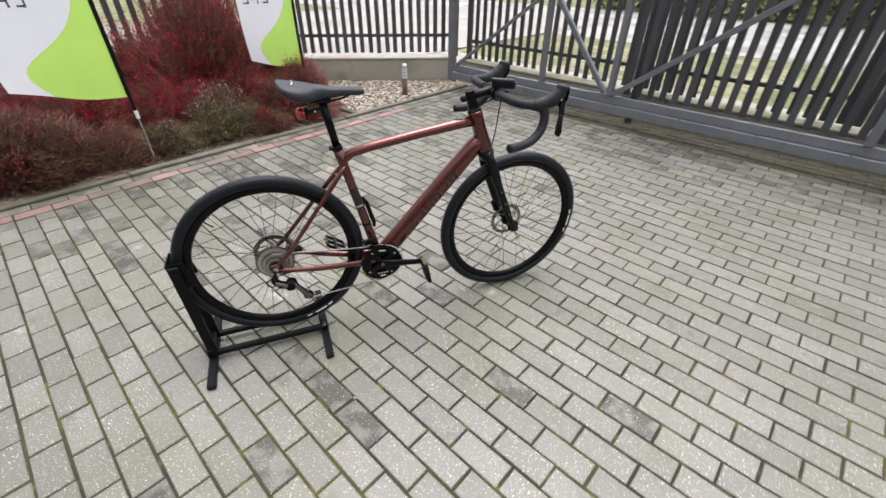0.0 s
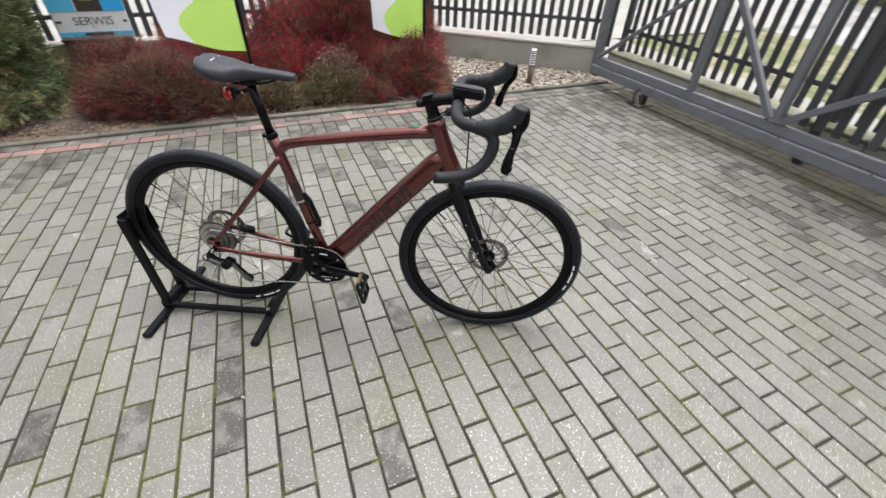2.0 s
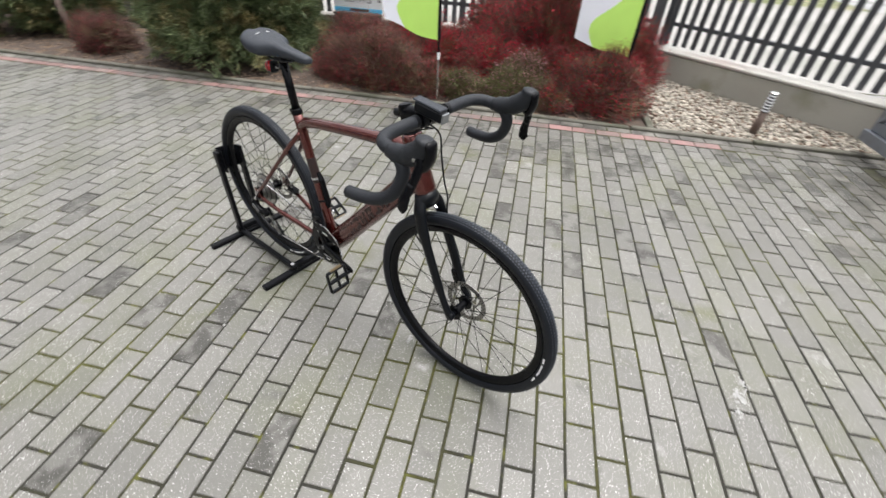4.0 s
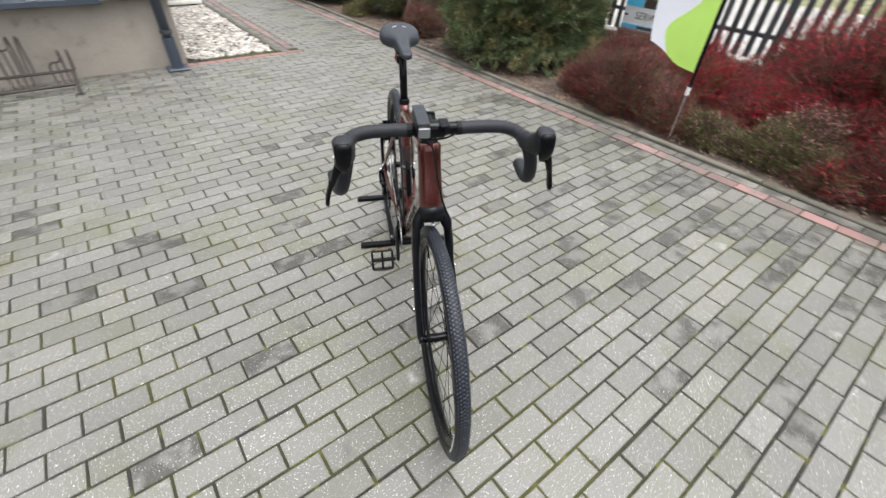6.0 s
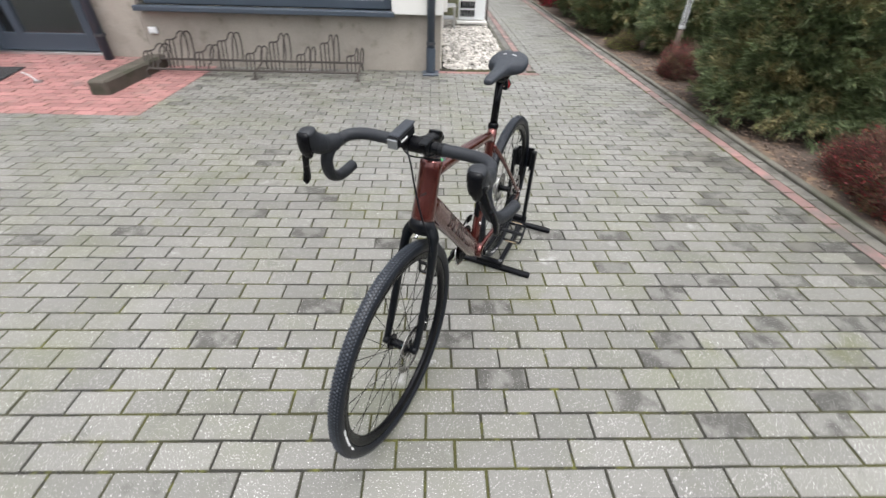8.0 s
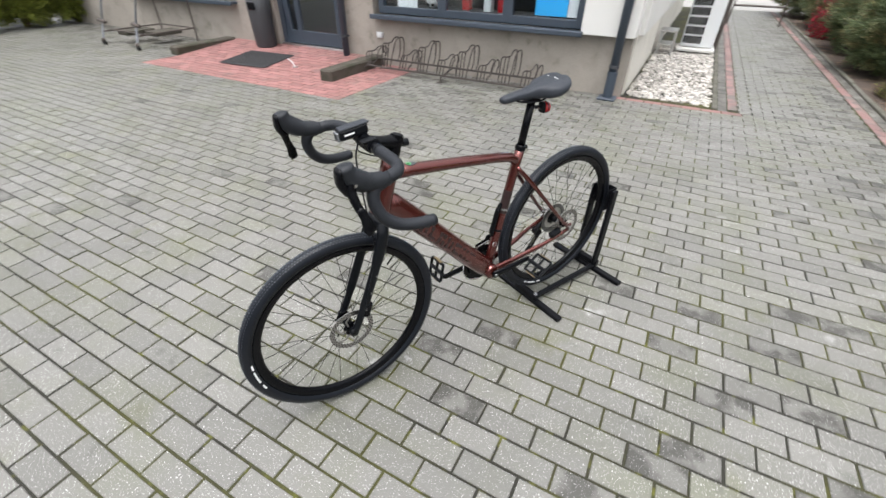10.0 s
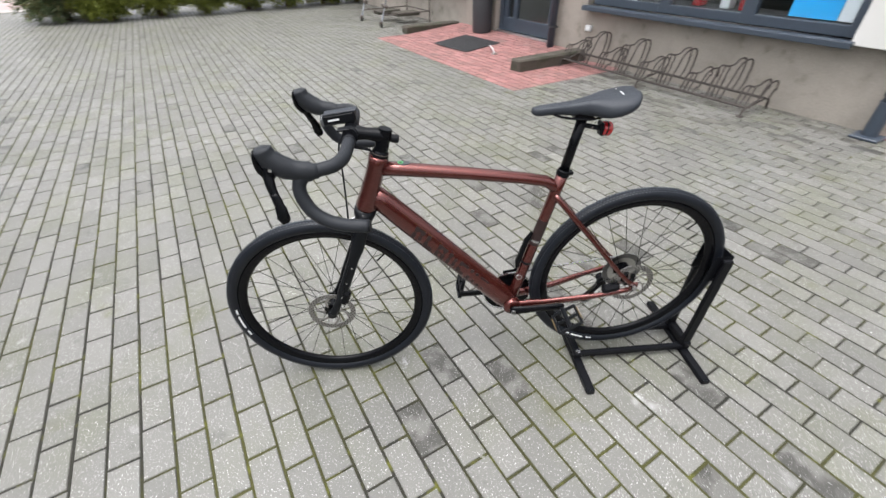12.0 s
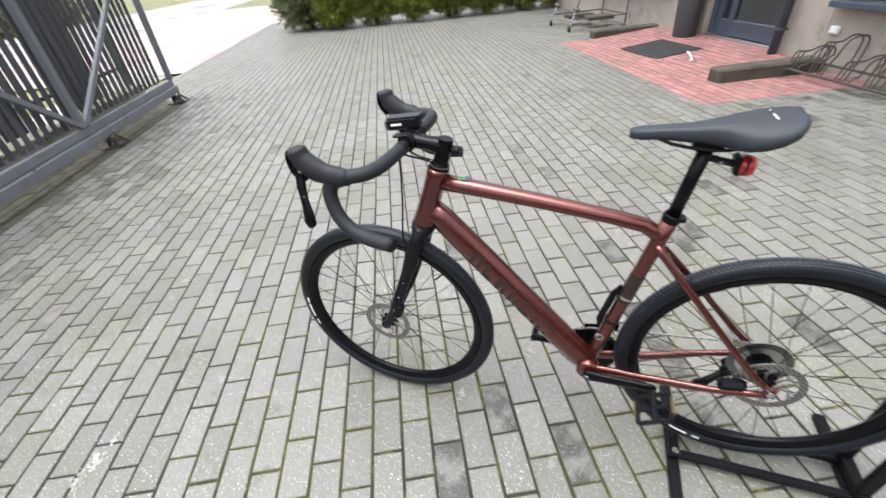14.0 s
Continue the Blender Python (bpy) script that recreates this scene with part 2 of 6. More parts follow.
gb.inputs["Transmission Weight"].default_value, gb.inputs["Roughness"].default_value, gb.inputs["IOR"].default_value = 1.0, 0.02, 1.45
gb.inputs["Base Color"].default_value = (0.85, 0.9, 0.92, 1)


def let_through(m, share):
    """Thin cloth or leaf: lets part of the light through, tinted by its own colour."""
    n, k = m.node_tree.nodes, m.node_tree.links
    back, mix = n.new("ShaderNodeBsdfTranslucent"), n.new("ShaderNodeMixShader")
    k.new(n["Principled BSDF"].inputs["Base Color"].links[0].from_socket, back.inputs["Color"])
    mix.inputs[0].default_value = share
    k.new(n["Principled BSDF"].outputs[0], mix.inputs[1])
    k.new(back.outputs[0], mix.inputs[2])
    k.new(mix.outputs[0], n["Material Output"].inputs["Surface"])


for m, share in ((FLAG_WHITE, 0.5), (FLAG_GREEN, 0.5), (BERRY, 0.35), (BERRY_DARK, 0.35), (BERRY_BROWN, 0.3), (CONIFER, 0.2), (THUJA, 0.2), (HEATHER, 0.35), (OLIVE, 0.3)):
    let_through(m, share)

# ---- building blocks ----
def mesh_of(name, verts, faces, material, smooth=False):
    me = bpy.data.meshes.new(name)
    me.from_pydata([tuple(map(float, v)) for v in verts], [], [tuple(map(int, f)) for f in faces])
    me.materials.append(material)
    if smooth:
        me.polygons.foreach_set("use_smooth", [True] * len(me.polygons))
    me.update()
    return me


def link(name, me, parent=None, label=""):
    ob = new(name, me)
    if parent is not None:
        ob.parent = parent
    return tagged(ob, label)


def part(name, bm, material, parent=None, label="", smooth=False):
    """Links a bmesh as one mesh object, under a thing or a part."""
    me = bpy.data.meshes.new(name)
    bmesh.ops.recalc_face_normals(bm, faces=bm.faces)
    bm.to_mesh(me)
    bm.free()
    me.materials.append(material)
    if smooth:
        me.polygons.foreach_set("use_smooth", [True] * len(me.polygons))
    return link(name, me, parent, label)


def thing(name, label, category, place=None, group="", kind=""):
    """An Empty at the base of a thing, that parents its parts."""
    ob = new(name)
    ob.empty_display_size = 0.1
    if place is not None:
        ob.matrix_world = place
    return tagged(ob, label, category, group, kind)


def box(bm, centre, size, turn=None, bevel=0.0):
    """A bevelled block into bm."""
    m = Matrix.Translation(centre) @ (turn.to_4x4() if turn is not None else Matrix.Identity(4)) @ Matrix.Diagonal((*size, 1))
    made = bmesh.ops.create_cube(bm, size=1.0, matrix=m)
    if bevel:
        edges = list({e for v in made["verts"] for e in v.link_edges})
        bmesh.ops.bevel(bm, geom=edges, offset=bevel, segments=1, affect="EDGES", clamp_overlap=True)
    return bm


def slab(centre, size, turn=None, bevel=0.0):
    return box(bmesh.new(), centre, size, turn, bevel)


def sweep(bm, points, radii, sides=12, across=(0, 1, 0), closed=False):
    """A tube through points; a radius is a number, or (along across, at right angles to it)."""
    pts = [Vector(p) for p in points]
    if not isinstance(radii, (list, tuple)) or (len(radii) == 2 and len(pts) != 2 and not isinstance(radii[0], (list, tuple))):
        radii = [radii] * len(pts)
    rings, last = [], None
    for i, p in enumerate(pts):
        if closed:
            way = pts[(i + 1) % len(pts)] - pts[i - 1]
        else:
            way = pts[min(i + 1, len(pts) - 1)] - pts[max(i - 1, 0)]
        way.normalize()
        ref = last if last is not None else Vector(across) if across is not None else way.orthogonal()
        u = ref - way * ref.dot(way)
        if u.length < 1e-4:
            u = way.orthogonal()
        u.normalize()
        last = u.copy() if across is None else Vector(across)
        v = way.cross(u)
        ru, rv = radii[i] if isinstance(radii[i], (list, tuple)) else (radii[i], radii[i])
        rings.append([bm.verts.new(p + u * ru * math.cos(a) + v * rv * math.sin(a)) for a in (2 * math.pi * j / sides for j in range(sides))])
    n = len(rings)
    for i in range(n if closed else n - 1):
        a, b = rings[i], rings[(i + 1) % n]
        for j in range(sides):
            bm.faces.new((a[j], a[(j + 1) % sides], b[(j + 1) % sides], b[j]))
    if not closed:
        bm.faces.new(rings[0][::-1])
        bm.faces.new(rings[-1])
    return bm


def tube(points, radii, sides=12, across=(0, 1, 0), closed=False):
    return sweep(bmesh.new(), points, radii, sides, across, closed)


def curve_through(points, steps=6):
    """A smooth polyline through points (Catmull-Rom)."""
    p = [Vector(q) for q in points]
    p = [2 * p[0] - p[1], *p, 2 * p[-1] - p[-2]]
    out = []
    for i in range(1, len(p) - 2):
        for s in range(steps):
            t = s / steps
            out.append(0.5 * (2 * p[i] + (p[i + 1] - p[i - 1]) * t + (2 * p[i - 1] - 5 * p[i] + 4 * p[i + 1] - p[i + 2]) * t * t + (3 * p[i] - p[i - 1] - 3 * p[i + 1] + p[i + 2]) * t ** 3))
    out.append(p[-2])
    return out


def turned(profile, steps=48, centre=(0, 0, 0)):
    """A closed ring: the profile of (radius, offset along y) turned about the y axis."""
    bm, rings = bmesh.new(), []
    for i in range(steps):
        a = 2 * math.pi * i / steps
        rings.append([bm.verts.new((centre[0] + r * math.cos(a), centre[1] + y, centre[2] + r * math.sin(a))) for r, y in profile])
    k = len(profile)
    for i in range(steps):
        a, b = rings[i], rings[(i + 1) % steps]
        for j in range(k):
            bm.faces.new((a[j], a[(j + 1) % k], b[(j + 1) % k], b[j]))
    return bm


def prism_cloud(starts, ends, r0, r1):
    """Thin three-sided twigs, as vertices and faces."""
    s, e = np.asarray(starts, float), np.asarray(ends, float)
    d = e - s
    d /= np.linalg.norm(d, axis=1)[:, None] + 1e-9
    ref = np.where(np.abs(d[:, 2:3]) > 0.9, [[1.0, 0, 0]], [[0, 0, 1.0]])
    u = np.cross(d, ref)
    u /= np.linalg.norm(u, axis=1)[:, None] + 1e-9
    v = np.cross(d, u)
    ring = [(np.cos(a), np.sin(a)) for a in (0, 2.094, 4.189)]
    r0, r1 = np.broadcast_to(r0, len(s))[:, None], np.broadcast_to(r1, len(s))[:, None]
    verts = np.stack([s + r0 * (c * u + w * v) for c, w in ring] + [e + r1 * (c * u + w * v) for c, w in ring], 1).reshape(-1, 3)
    base = np.arange(len(s))[:, None, None] * 6
    faces = (np.array([[0, 1, 4, 3], [1, 2, 5, 4], [2, 0, 3, 5]])[None] + base).reshape(-1, 4)
    return verts, faces


def leaf_cloud(places, normals, size, rng, lean=1.0, long=1.6, wide=0.5):
    """Small folded leaves (two triangles each, with a crease), as vertices and faces."""
    p = np.asarray(places, float)
    n = len(p)
    d = np.asarray(normals, float) + rng.normal(0, lean, (n, 3))
    d /= np.linalg.norm(d, axis=1)[:, None] + 1e-9
    w = np.cross(d, rng.normal(0, 1, (n, 3)))
    w /= np.linalg.norm(w, axis=1)[:, None] + 1e-9
    up = np.cross(d, w)
    s = size * rng.uniform(0.6, 1.35, (n, 1))
    verts = np.stack([p, p + d * s * long * 0.5 + w * s * wide + up * s * 0.15, p + d * s * long, p + d * s * long * 0.5 - w * s * wide + up * s * 0.15], 1).reshape(-1, 3)
    faces = (np.array([[0, 1, 2], [0, 2, 3]])[None] + np.arange(n)[:, None, None] * 4).reshape(-1, 3)
    return verts, faces

# ---- the large structure ----
rng = np.random.default_rng(7)


def sheet(name, x0, x1, y0, y1, z, material, label, category="ground", cells=1, rough=0.0, kind="structure"):
    """A level sheet of ground, uneven by rough."""
    xs, ys = np.linspace(x0, x1, cells + 1), np.linspace(y0, y1, cells + 1)
    verts = [(x, y, z + (rough * (noise.noise((x * 2.3, y * 2.3, 0)) + 0.4 * noise.noise((x * 9, y * 9, 3))) if rough else 0)) for y in ys for x in xs]
    k = cells + 1
    faces = [(j * k + i, j * k + i + 1, (j + 1) * k + i + 1, (j + 1) * k + i) for j in range(cells) for i in range(cells)]
    return tagged(link(name, mesh_of(name, verts, faces, material, rough > 0)), label, category, "", kind)


sheet("ground", -300, 300, -300, 300, -0.045, GRASS, "uneven grassy ground reaching to the horizon", "ground")
pavement = sheet("pavement", -3.62, 14.0, -15.0, 5.3, -0.0032, JOINT, "grey concrete block paving with mossy joints and dark stains", "paving")
sheet("pavement_outside", -14.0, -5.75, -20.0, 14.0, -0.02, SLAB, "pale pavement outside the fence", "paving")
sheet("pavement_far", -5.4, 14.0, -45.0, -15.0, -0.02, SLAB, "grey paved yard beyond the path", "paving")
sheet("pavement_strip", -5.7, 30.0, 5.55, 6.6, -0.02, SLAB, "pale concrete strip outside the gate", "paving")
sheet("road", -30.0, 40.0, 10.2, 17.0, -0.033, ROAD, "pale worn road beyond the grass verge", "road")
sheet("pavement_drive", 6.6, 24.0, 4.55, 10.2, -0.006, PINK, "pale pink paved drive beyond the gate", "paving")
sheet("gate_strip", -3.6, 4.5, 4.92, 5.56, -0.006, MOSSY, "dark mossy dirt under the sliding gate", "soil", 40, 0.006)
bed = sheet("planting_bed", -5.48, -3.64, -15.0, 2.86, -0.005, SOIL, "dark soil of the planting bed with dry litter", "soil", 90, 0.02)
sheet("gravel_bed", -5.48, -3.64, 2.9, 4.9, -0.02, STONE_DULL, "bed of dull pale gravel in the corner of the fence", "gravel", 20, 0.008)
sheet("gravel_strip", -1.98, -1.02, -14.0, -3.12, -0.02, STONE, "strip of white gravel along the building", "gravel", 20, 0.008)


def gravel(name, x0, x1, y0, y1, count, size, material, label, inside=None):
    """Loose stones: squashed, knobbly pebbles joined into one mesh."""
    base = np.array([(0, 0, 1), (0.89, 0, 0.45), (0.28, 0.85, 0.45), (-0.72, 0.53, 0.45), (-0.72, -0.53, 0.45), (0.28, -0.85, 0.45), (0.72, 0.53, -0.45), (-0.28, 0.85, -0.45), (-0.89, 0, -0.45), (-0.28, -0.85, -0.45), (0.72, -0.53, -0.45), (0, 0, -1)])
    tris = np.array([(0, 1, 2), (0, 2, 3), (0, 3, 4), (0, 4, 5), (0, 5, 1), (1, 6, 2), (2, 7, 3), (3, 8, 4), (4, 9, 5), (5, 10, 1), (6, 7, 2), (7, 8, 3), (8, 9, 4), (9, 10, 5), (10, 6, 1)])
    verts, faces, got = [], [], 0
    while got < count:
        x, y = rng.uniform(x0, x1), rng.uniform(y0, y1)
        if inside is not None and not inside(x, y):
            continue
        s = size * rng.uniform(0.55, 1.35)
        shape = base * (s * rng.uniform(0.7, 1.3), s * rng.uniform(0.6, 1.1), s * rng.uniform(0.4, 0.75)) * rng.uniform(0.8, 1.2, (12, 1))
        a = rng.uniform(0, 6.28)
        c, d = math.cos(a), math.sin(a)
        verts.append(shape @ np.array([[c, d, 0], [-d, c, 0], [0, 0, 1]]) + (x, y, rng.uniform(-0.012, 0.012)))
        faces.append(tris + 12 * got)
        got += 1
    ob = link(name, mesh_of(name, np.concatenate(verts), np.concatenate(faces), material))
    return tagged(ob, label, "gravel", "", "stuff")


def in_corner(x, y):
    return y < 3.15 + (x + 5.55) * 1.19 and y < 4.75


gravel("gravel", -5.4, -3.66, 2.95, 4.7, 4200, 0.021, STONE_DULL, "dull cream gravel stones in the fence corner", in_corner)
gravel("litter", -5.4, -3.66, 2.95, 4.7, 1800, 0.018, MULCH, "brown dry leaves among the gravel", in_corner)
gravel("gravel", -1.96, -1.06, -7.4, -3.2, 4600, 0.024, STONE, "white limestone gravel along the building wall")
gravel("litter", -4.9, -3.66, -4.6, 2.8, 5200, 0.012, MULCH, "dry leaf litter and chips on the soil")

# edging kerbs round the bed
edging = thing("edging", "weathered concrete edging between bed and paving", "kerb", None, "", "structure")
piece = slab((0, 0, 0), (0.06, 0.985, 0.11), None, 0.008)
piece_me = bpy.data.meshes.new("edging_stone")
piece.to_mesh(piece_me)
piece.free()
piece_me.materials.append(CURB)
for i in range(18):
    ob = link("edging_stone", piece_me, edging)
    ob.matrix_world = pose(-3.63 + rng.normal(0, 0.003), 4.2 - i * 1.0, -0.032 + rng.normal(0, 0.003), 0, rng.normal(0, 0.8), rng.normal(0, 0.25))
for i, (x, y, turn) in enumerate(((-4.16, 2.88, 90), (-5.0, 2.88, 90))):
    ob = link("edging_stone", piece_me, edging)
    ob.matrix_world = pose(x, y, -0.034, 0, 0, turn)
for i in range(11):
    ob = link("edging_stone", piece_me, edging)
    ob.matrix_world = pose(-2.01, -3.62 - i, -0.04)

# fence on a concrete plinth
CORNER, BEND = Vector((-4.02, 4.9, 0)), Vector((-5.56, 3.12, 0))


def plinth_run(name, a, b, height, thick, label, cap=COPING):
    """Cast plinth wall from a to b in bays, with a shallow coping."""
    ob = thing(name, label, "wall", None, "", "structure")
    way = (b - a).normalized()
    yaw, length = math.degrees(math.atan2(way.y, way.x)), (b - a).length
    bays = max(1, round(length / 2.4))
    for i in range(bays):
        c = a + way * (length * (i + 0.5) / bays)
        bm = slab((0, 0, height / 2 - 0.05), (length / bays - 0.008, thick, height + 0.1), None, 0.012)
        bay = part("plinth_panel", bm, PLINTH, ob)
        bay.matrix_world = pose(c.x, c.y, 0, 0, 0, yaw)
        top = part("coping", slab((0, 0, height + 0.014), (length / bays - 0.006, thick + 0.03, 0.03), None, 0.008), cap, ob, "pale coping" if cap is COPING else "mossy coping")
        top.matrix_world = pose(c.x, c.y, 0, 0, 0, yaw)
    return ob


def picket_run(name, a, b, foot, top, label, step=0.111, width=0.056, rails=(0.21, 1.2), material=STEEL_DARK, first=None):
    """A steel picket fence from a to b: square rails and flat pickets, one object each."""
    ob = thing(name, label, "fence", None, "picket fence runs")
    way = (b - a).normalized()
    yaw, length = math.degrees(math.atan2(way.y, way.x)), (b - a).length
    mid = (a + b) / 2
    bm = slab((0, 0, 0), (width, 0.016, top - foot), None, 0.003)
    me = bpy.data.meshes.new("picket")
    bm.to_mesh(me)
    bm.free()
    me.materials.append(material)
    count = int(length / step)
    start = (length - (count - 1) * step) / 2 if first is None else first
    side = Vector((way.y, -way.x, 0)) * 0.03
    for i in range(count):
        c = a + way * (start + i * step) + side
        p = link("picket", me, ob)
        p.matrix_world = pose(c.x, c.y, (foot + top) / 2 + rng.normal(0, 0.003), 0, rng.normal(0, 0.25), yaw)
    for h in rails:
        r = part("rail", slab((0, 0, 0), (length, 0.04, 0.04), None, 0.004), material, ob)
        r.matrix_world = pose(mid.x, mid.y, foot + h, 0, 0, yaw)
    for i in range(int(length / 2.4) + 2):
        c = a + way * min(i * 2.4, length)
        p = part("post", slab((0, 0, (foot + top) / 2), (0.06, 0.06, top - foot + 0.12), None, 0.005), material, ob)
        p.matrix_world = pose(c.x, c.y, 0, 0, 0, yaw)
    return ob


plinth_run("wall_plinth_1", BEND + Vector((-0.05, 0, 0)), CORNER, 0.28, 0.2, "low grey concrete plinth wall under the fence")
plinth_run("wall_plinth_2", Vector((-5.6, 3.1, 0)), Vector((-5.6, -16, 0)), 0.3, 0.2, "low grey concrete plinth wall behind the bushes")
plinth_run("wall_plinth_3", CORNER + Vector((0.06, 0.1, 0)), Vector((4.42, 5.0, 0)), 0.235, 0.2, "low mossy concrete plinth wall along the gate", MOSSY_CAP)
picket_run("fence", BEND + Vector((-0.1, 0.1, 0)), CORNER + Vector((-0.1, 0.1, 0)), 0.333, 1.75, "dark grey steel picket fence on the plinth")
picket_run("fence", Vector((-5.62, -16, 0)), Vector((-5.62, 3.1, 0)), 0.343, 1.75, "dark grey steel picket fence behind the bushes")
picket_run("fence", Vector((-3.9, 5.04, 0)), Vector((4.4235, 5.04, 0)), 0.285, 1.75, "dark grey steel picket fence behind the sliding gate", 0.116, 0.056, (0.205, 1.2), first=0.031)
corner_post = tagged(part("fence_post", slab((0, 0, 0.9), (0.09, 0.09, 1.86), None, 0.006), STEEL_GREY), "grey square steel post at the fence corner", "post")
corner_post.matrix_world = pose(-3.99, 4.79, 0, 0, 0, 10)

# sliding gate
gate = thing("sliding_gate", "grey painted steel sliding gate on a track beam", "gate")
GY, G0, GJ, G1 = 4.52, -3.72, -1.62, 4.42


def bar(name, a, b, w, h, material, parent, label="", bevel=0.004):
    """A rectangular hollow section from a to b: w level, h upright."""
    a, b = Vector(a), Vector(b)
    way = b - a
    turn = way.to_track_quat("X", "Z").to_matrix()
    bm = slab((0, 0, 0), (way.length, w, h), None, bevel)
    ob = part(name, bm, material, parent, label)
    ob.matrix_world = Matrix.Translation((a + b) / 2) @ turn.to_4x4()
    return ob


bar("track_beam", (G0, GY, 0.155), (G1, GY, 0.155), 0.085, 0.085, STEEL_GREY, gate)
bar("bottom_rail", (G0 + 0.02, GY + 0.014, 0.239), (G1, GY + 0.014, 0.239), 0.045, 0.078, STEEL_GREY, gate)
bar("top_rail", (GJ, GY, 1.7), (G1, GY, 1.7), 0.06, 0.06, STEEL_GREY, gate)
for x, w in ((-2.4, 0.05), (GJ + 0.02, 0.055), (0.41, 0.06), (2.4, 0.06), (G1 - 0.03, 0.06)):
    bar("upright", (x, GY, 0.28), (x, GY, 1.7 if x > -2 else 1.25), 0.06, w, STEEL_GREY, gate)
bar("brace", (G0 + 0.05, GY, 0.28), (GJ, GY, 1.72), 0.045, 0.03, STEEL_GREY, gate)
bar("brace", (GJ - 0.04, GY, 0.29), (-2.72, GY, 1.56), 0.045, 0.045, STEEL_GREY, gate)
bar("brace", (GJ + 0.05, GY - 0.01, 0.29), (0.28, GY - 0.01, 1.69), 0.04, 0.05, STEEL_GREY, gate)
bar("brace", (0.5, GY - 0.01, 1.66), (2.38, GY - 0.01, 0.3), 0.04, 0.05, STEEL_GREY, gate)
bar("brace", (2.44, GY - 0.01, 0.3), (G1 - 0.05, GY - 0.01, 1.66), 0.04, 0.05, STEEL_GREY, gate)
bm = slab((0, 0, 0), (0.056, 0.016, 1.4), None, 0.003)
picket_me = bpy.data.meshes.new("picket")
bm.to_mesh(picket_me)
bm.free()
picket_me.materials.append(STEEL_DARK)
for i in range(51):
    p = link("picket", picket_me, gate)
    p.matrix_world = pose(GJ + 0.164 + i * 0.1128, GY + 0.055, 1.0 + rng.normal(0, 0.002), 0, rng.normal(0, 0.2), 0)
for x in (-1.42,):
    bar("guide_post", (x, GY + 0.2, -0.05), (x, GY + 0.2, 1.85), 0.06, 0.06, STEEL_DARK, gate)
for i in range(9):
    part("bolt", tube([(G0 + 0.35 + i * 0.62, GY - 0.046, 0.2), (G0 + 0.35 + i * 0.62, GY - 0.034, 0.2)], 0.008, 8, (1, 0, 0)), STEEL_DARK, gate)


def gate_roller(x, y, turn):
    """Floor roller under the beam: base plate, two cheeks, a wheel, a hooked stop arm and a low guide fork in front."""
    ob = thing("gate_roller", "rusty steel floor roller under the gate beam", "roller", pose(x, y, 0, 0, 0, turn), "gate rollers")
    part("base_plate", slab((0, 0, 0.008), (0.15, 0.2, 0.014), None, 0.003), ZINC, ob)
    for q in (-0.03, 0.03):
        part("cheek", slab((0, q, 0.055), (0.07, 0.008, 0.085), None, 0.002), ZINC, ob)
    part("roller_wheel", tube([(0, -0.024, 0.075), (0, 0.024, 0.075)], 0.032, 16, (1, 0, 0)), STEEL_DARK, ob)
    part("stop_arm", tube(curve_through([(-0.03, -0.085, 0.0), (-0.03, -0.085, 0.09), (-0.02, -0.078, 0.15), (0.005, -0.07, 0.165)], 4), 0.013, 8, None), ZINC, ob)
    part("guide_fork", tube([(0.0, -0.08, 0.1), (0.05, -0.1, 0.05), (0.1, -0.12, 0.008)], [0.013, 0.011, 0.008], 8, None), ZINC, ob)
    part("guide_block", slab((-0.045, -0.09, 0.03), (0.07, 0.045, 0.045), None, 0.008), ZINC, ob)
    return ob


gate_roller(-2.88, 4.5, 0)
gate_roller(2.65, 4.5, 8)
gate_roller(4.28, 4.5, -6)

# ---- the building ----
WY, WX, SILL = -3.08, -1.0, 0.655
build = thing("building", "single-storey shop with white render above a beige plinth", "building", None, "", "structure")
DX0, DX1, DY = 3.16, 4.54, -3.2
for name, c, s, m in (
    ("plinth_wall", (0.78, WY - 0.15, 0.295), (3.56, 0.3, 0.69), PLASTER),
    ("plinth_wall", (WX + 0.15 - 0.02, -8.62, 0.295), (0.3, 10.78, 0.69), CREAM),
    ("wall_pier", (-0.72, WY - 0.11, 1.84), (0.6, 0.38, 2.4), WHITE_WALL),
    ("wall_lintel", (1.03, WY - 0.11, 2.58), (2.9, 0.38, 0.96), WHITE_WALL),
    ("wall_pier", (2.86, WY - 0.15, 1.49), (0.6, 0.3, 3.08), PLASTER),
    ("wall_lintel", (3.85, WY - 0.15, 2.6), (1.38, 0.3, 0.9), PLASTER),
    ("wall_pier", (4.98, WY - 0.15, 1.49), (0.88, 0.3, 3.08), PLASTER),
    ("plinth_wall", (6.88, WY - 0.15, 0.295), (2.92, 0.3, 0.69), PLASTER),
    ("wall_lintel", (6.88, WY - 0.15, 2.58), (2.92, 0.3, 0.9), PLASTER),
    ("wall_pier", (9.8, WY - 0.15, 1.49), (2.92, 0.3, 3.08), PLASTER),
    ("wall_side", (WX + 0.11, -8.65, 1.84), (0.38, 10.7, 2.4), WHITE_WALL),
):
    part(name, slab(c, s, None, 0.006), m, build)
part("roof", slab((5.0, -8.2, 3.14), (13.2, 11.2, 0.16), None, 0.02), STEEL_BLUE, build)
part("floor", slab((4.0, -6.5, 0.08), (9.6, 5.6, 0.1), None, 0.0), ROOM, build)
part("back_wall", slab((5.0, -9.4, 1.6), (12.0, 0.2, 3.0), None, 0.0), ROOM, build)

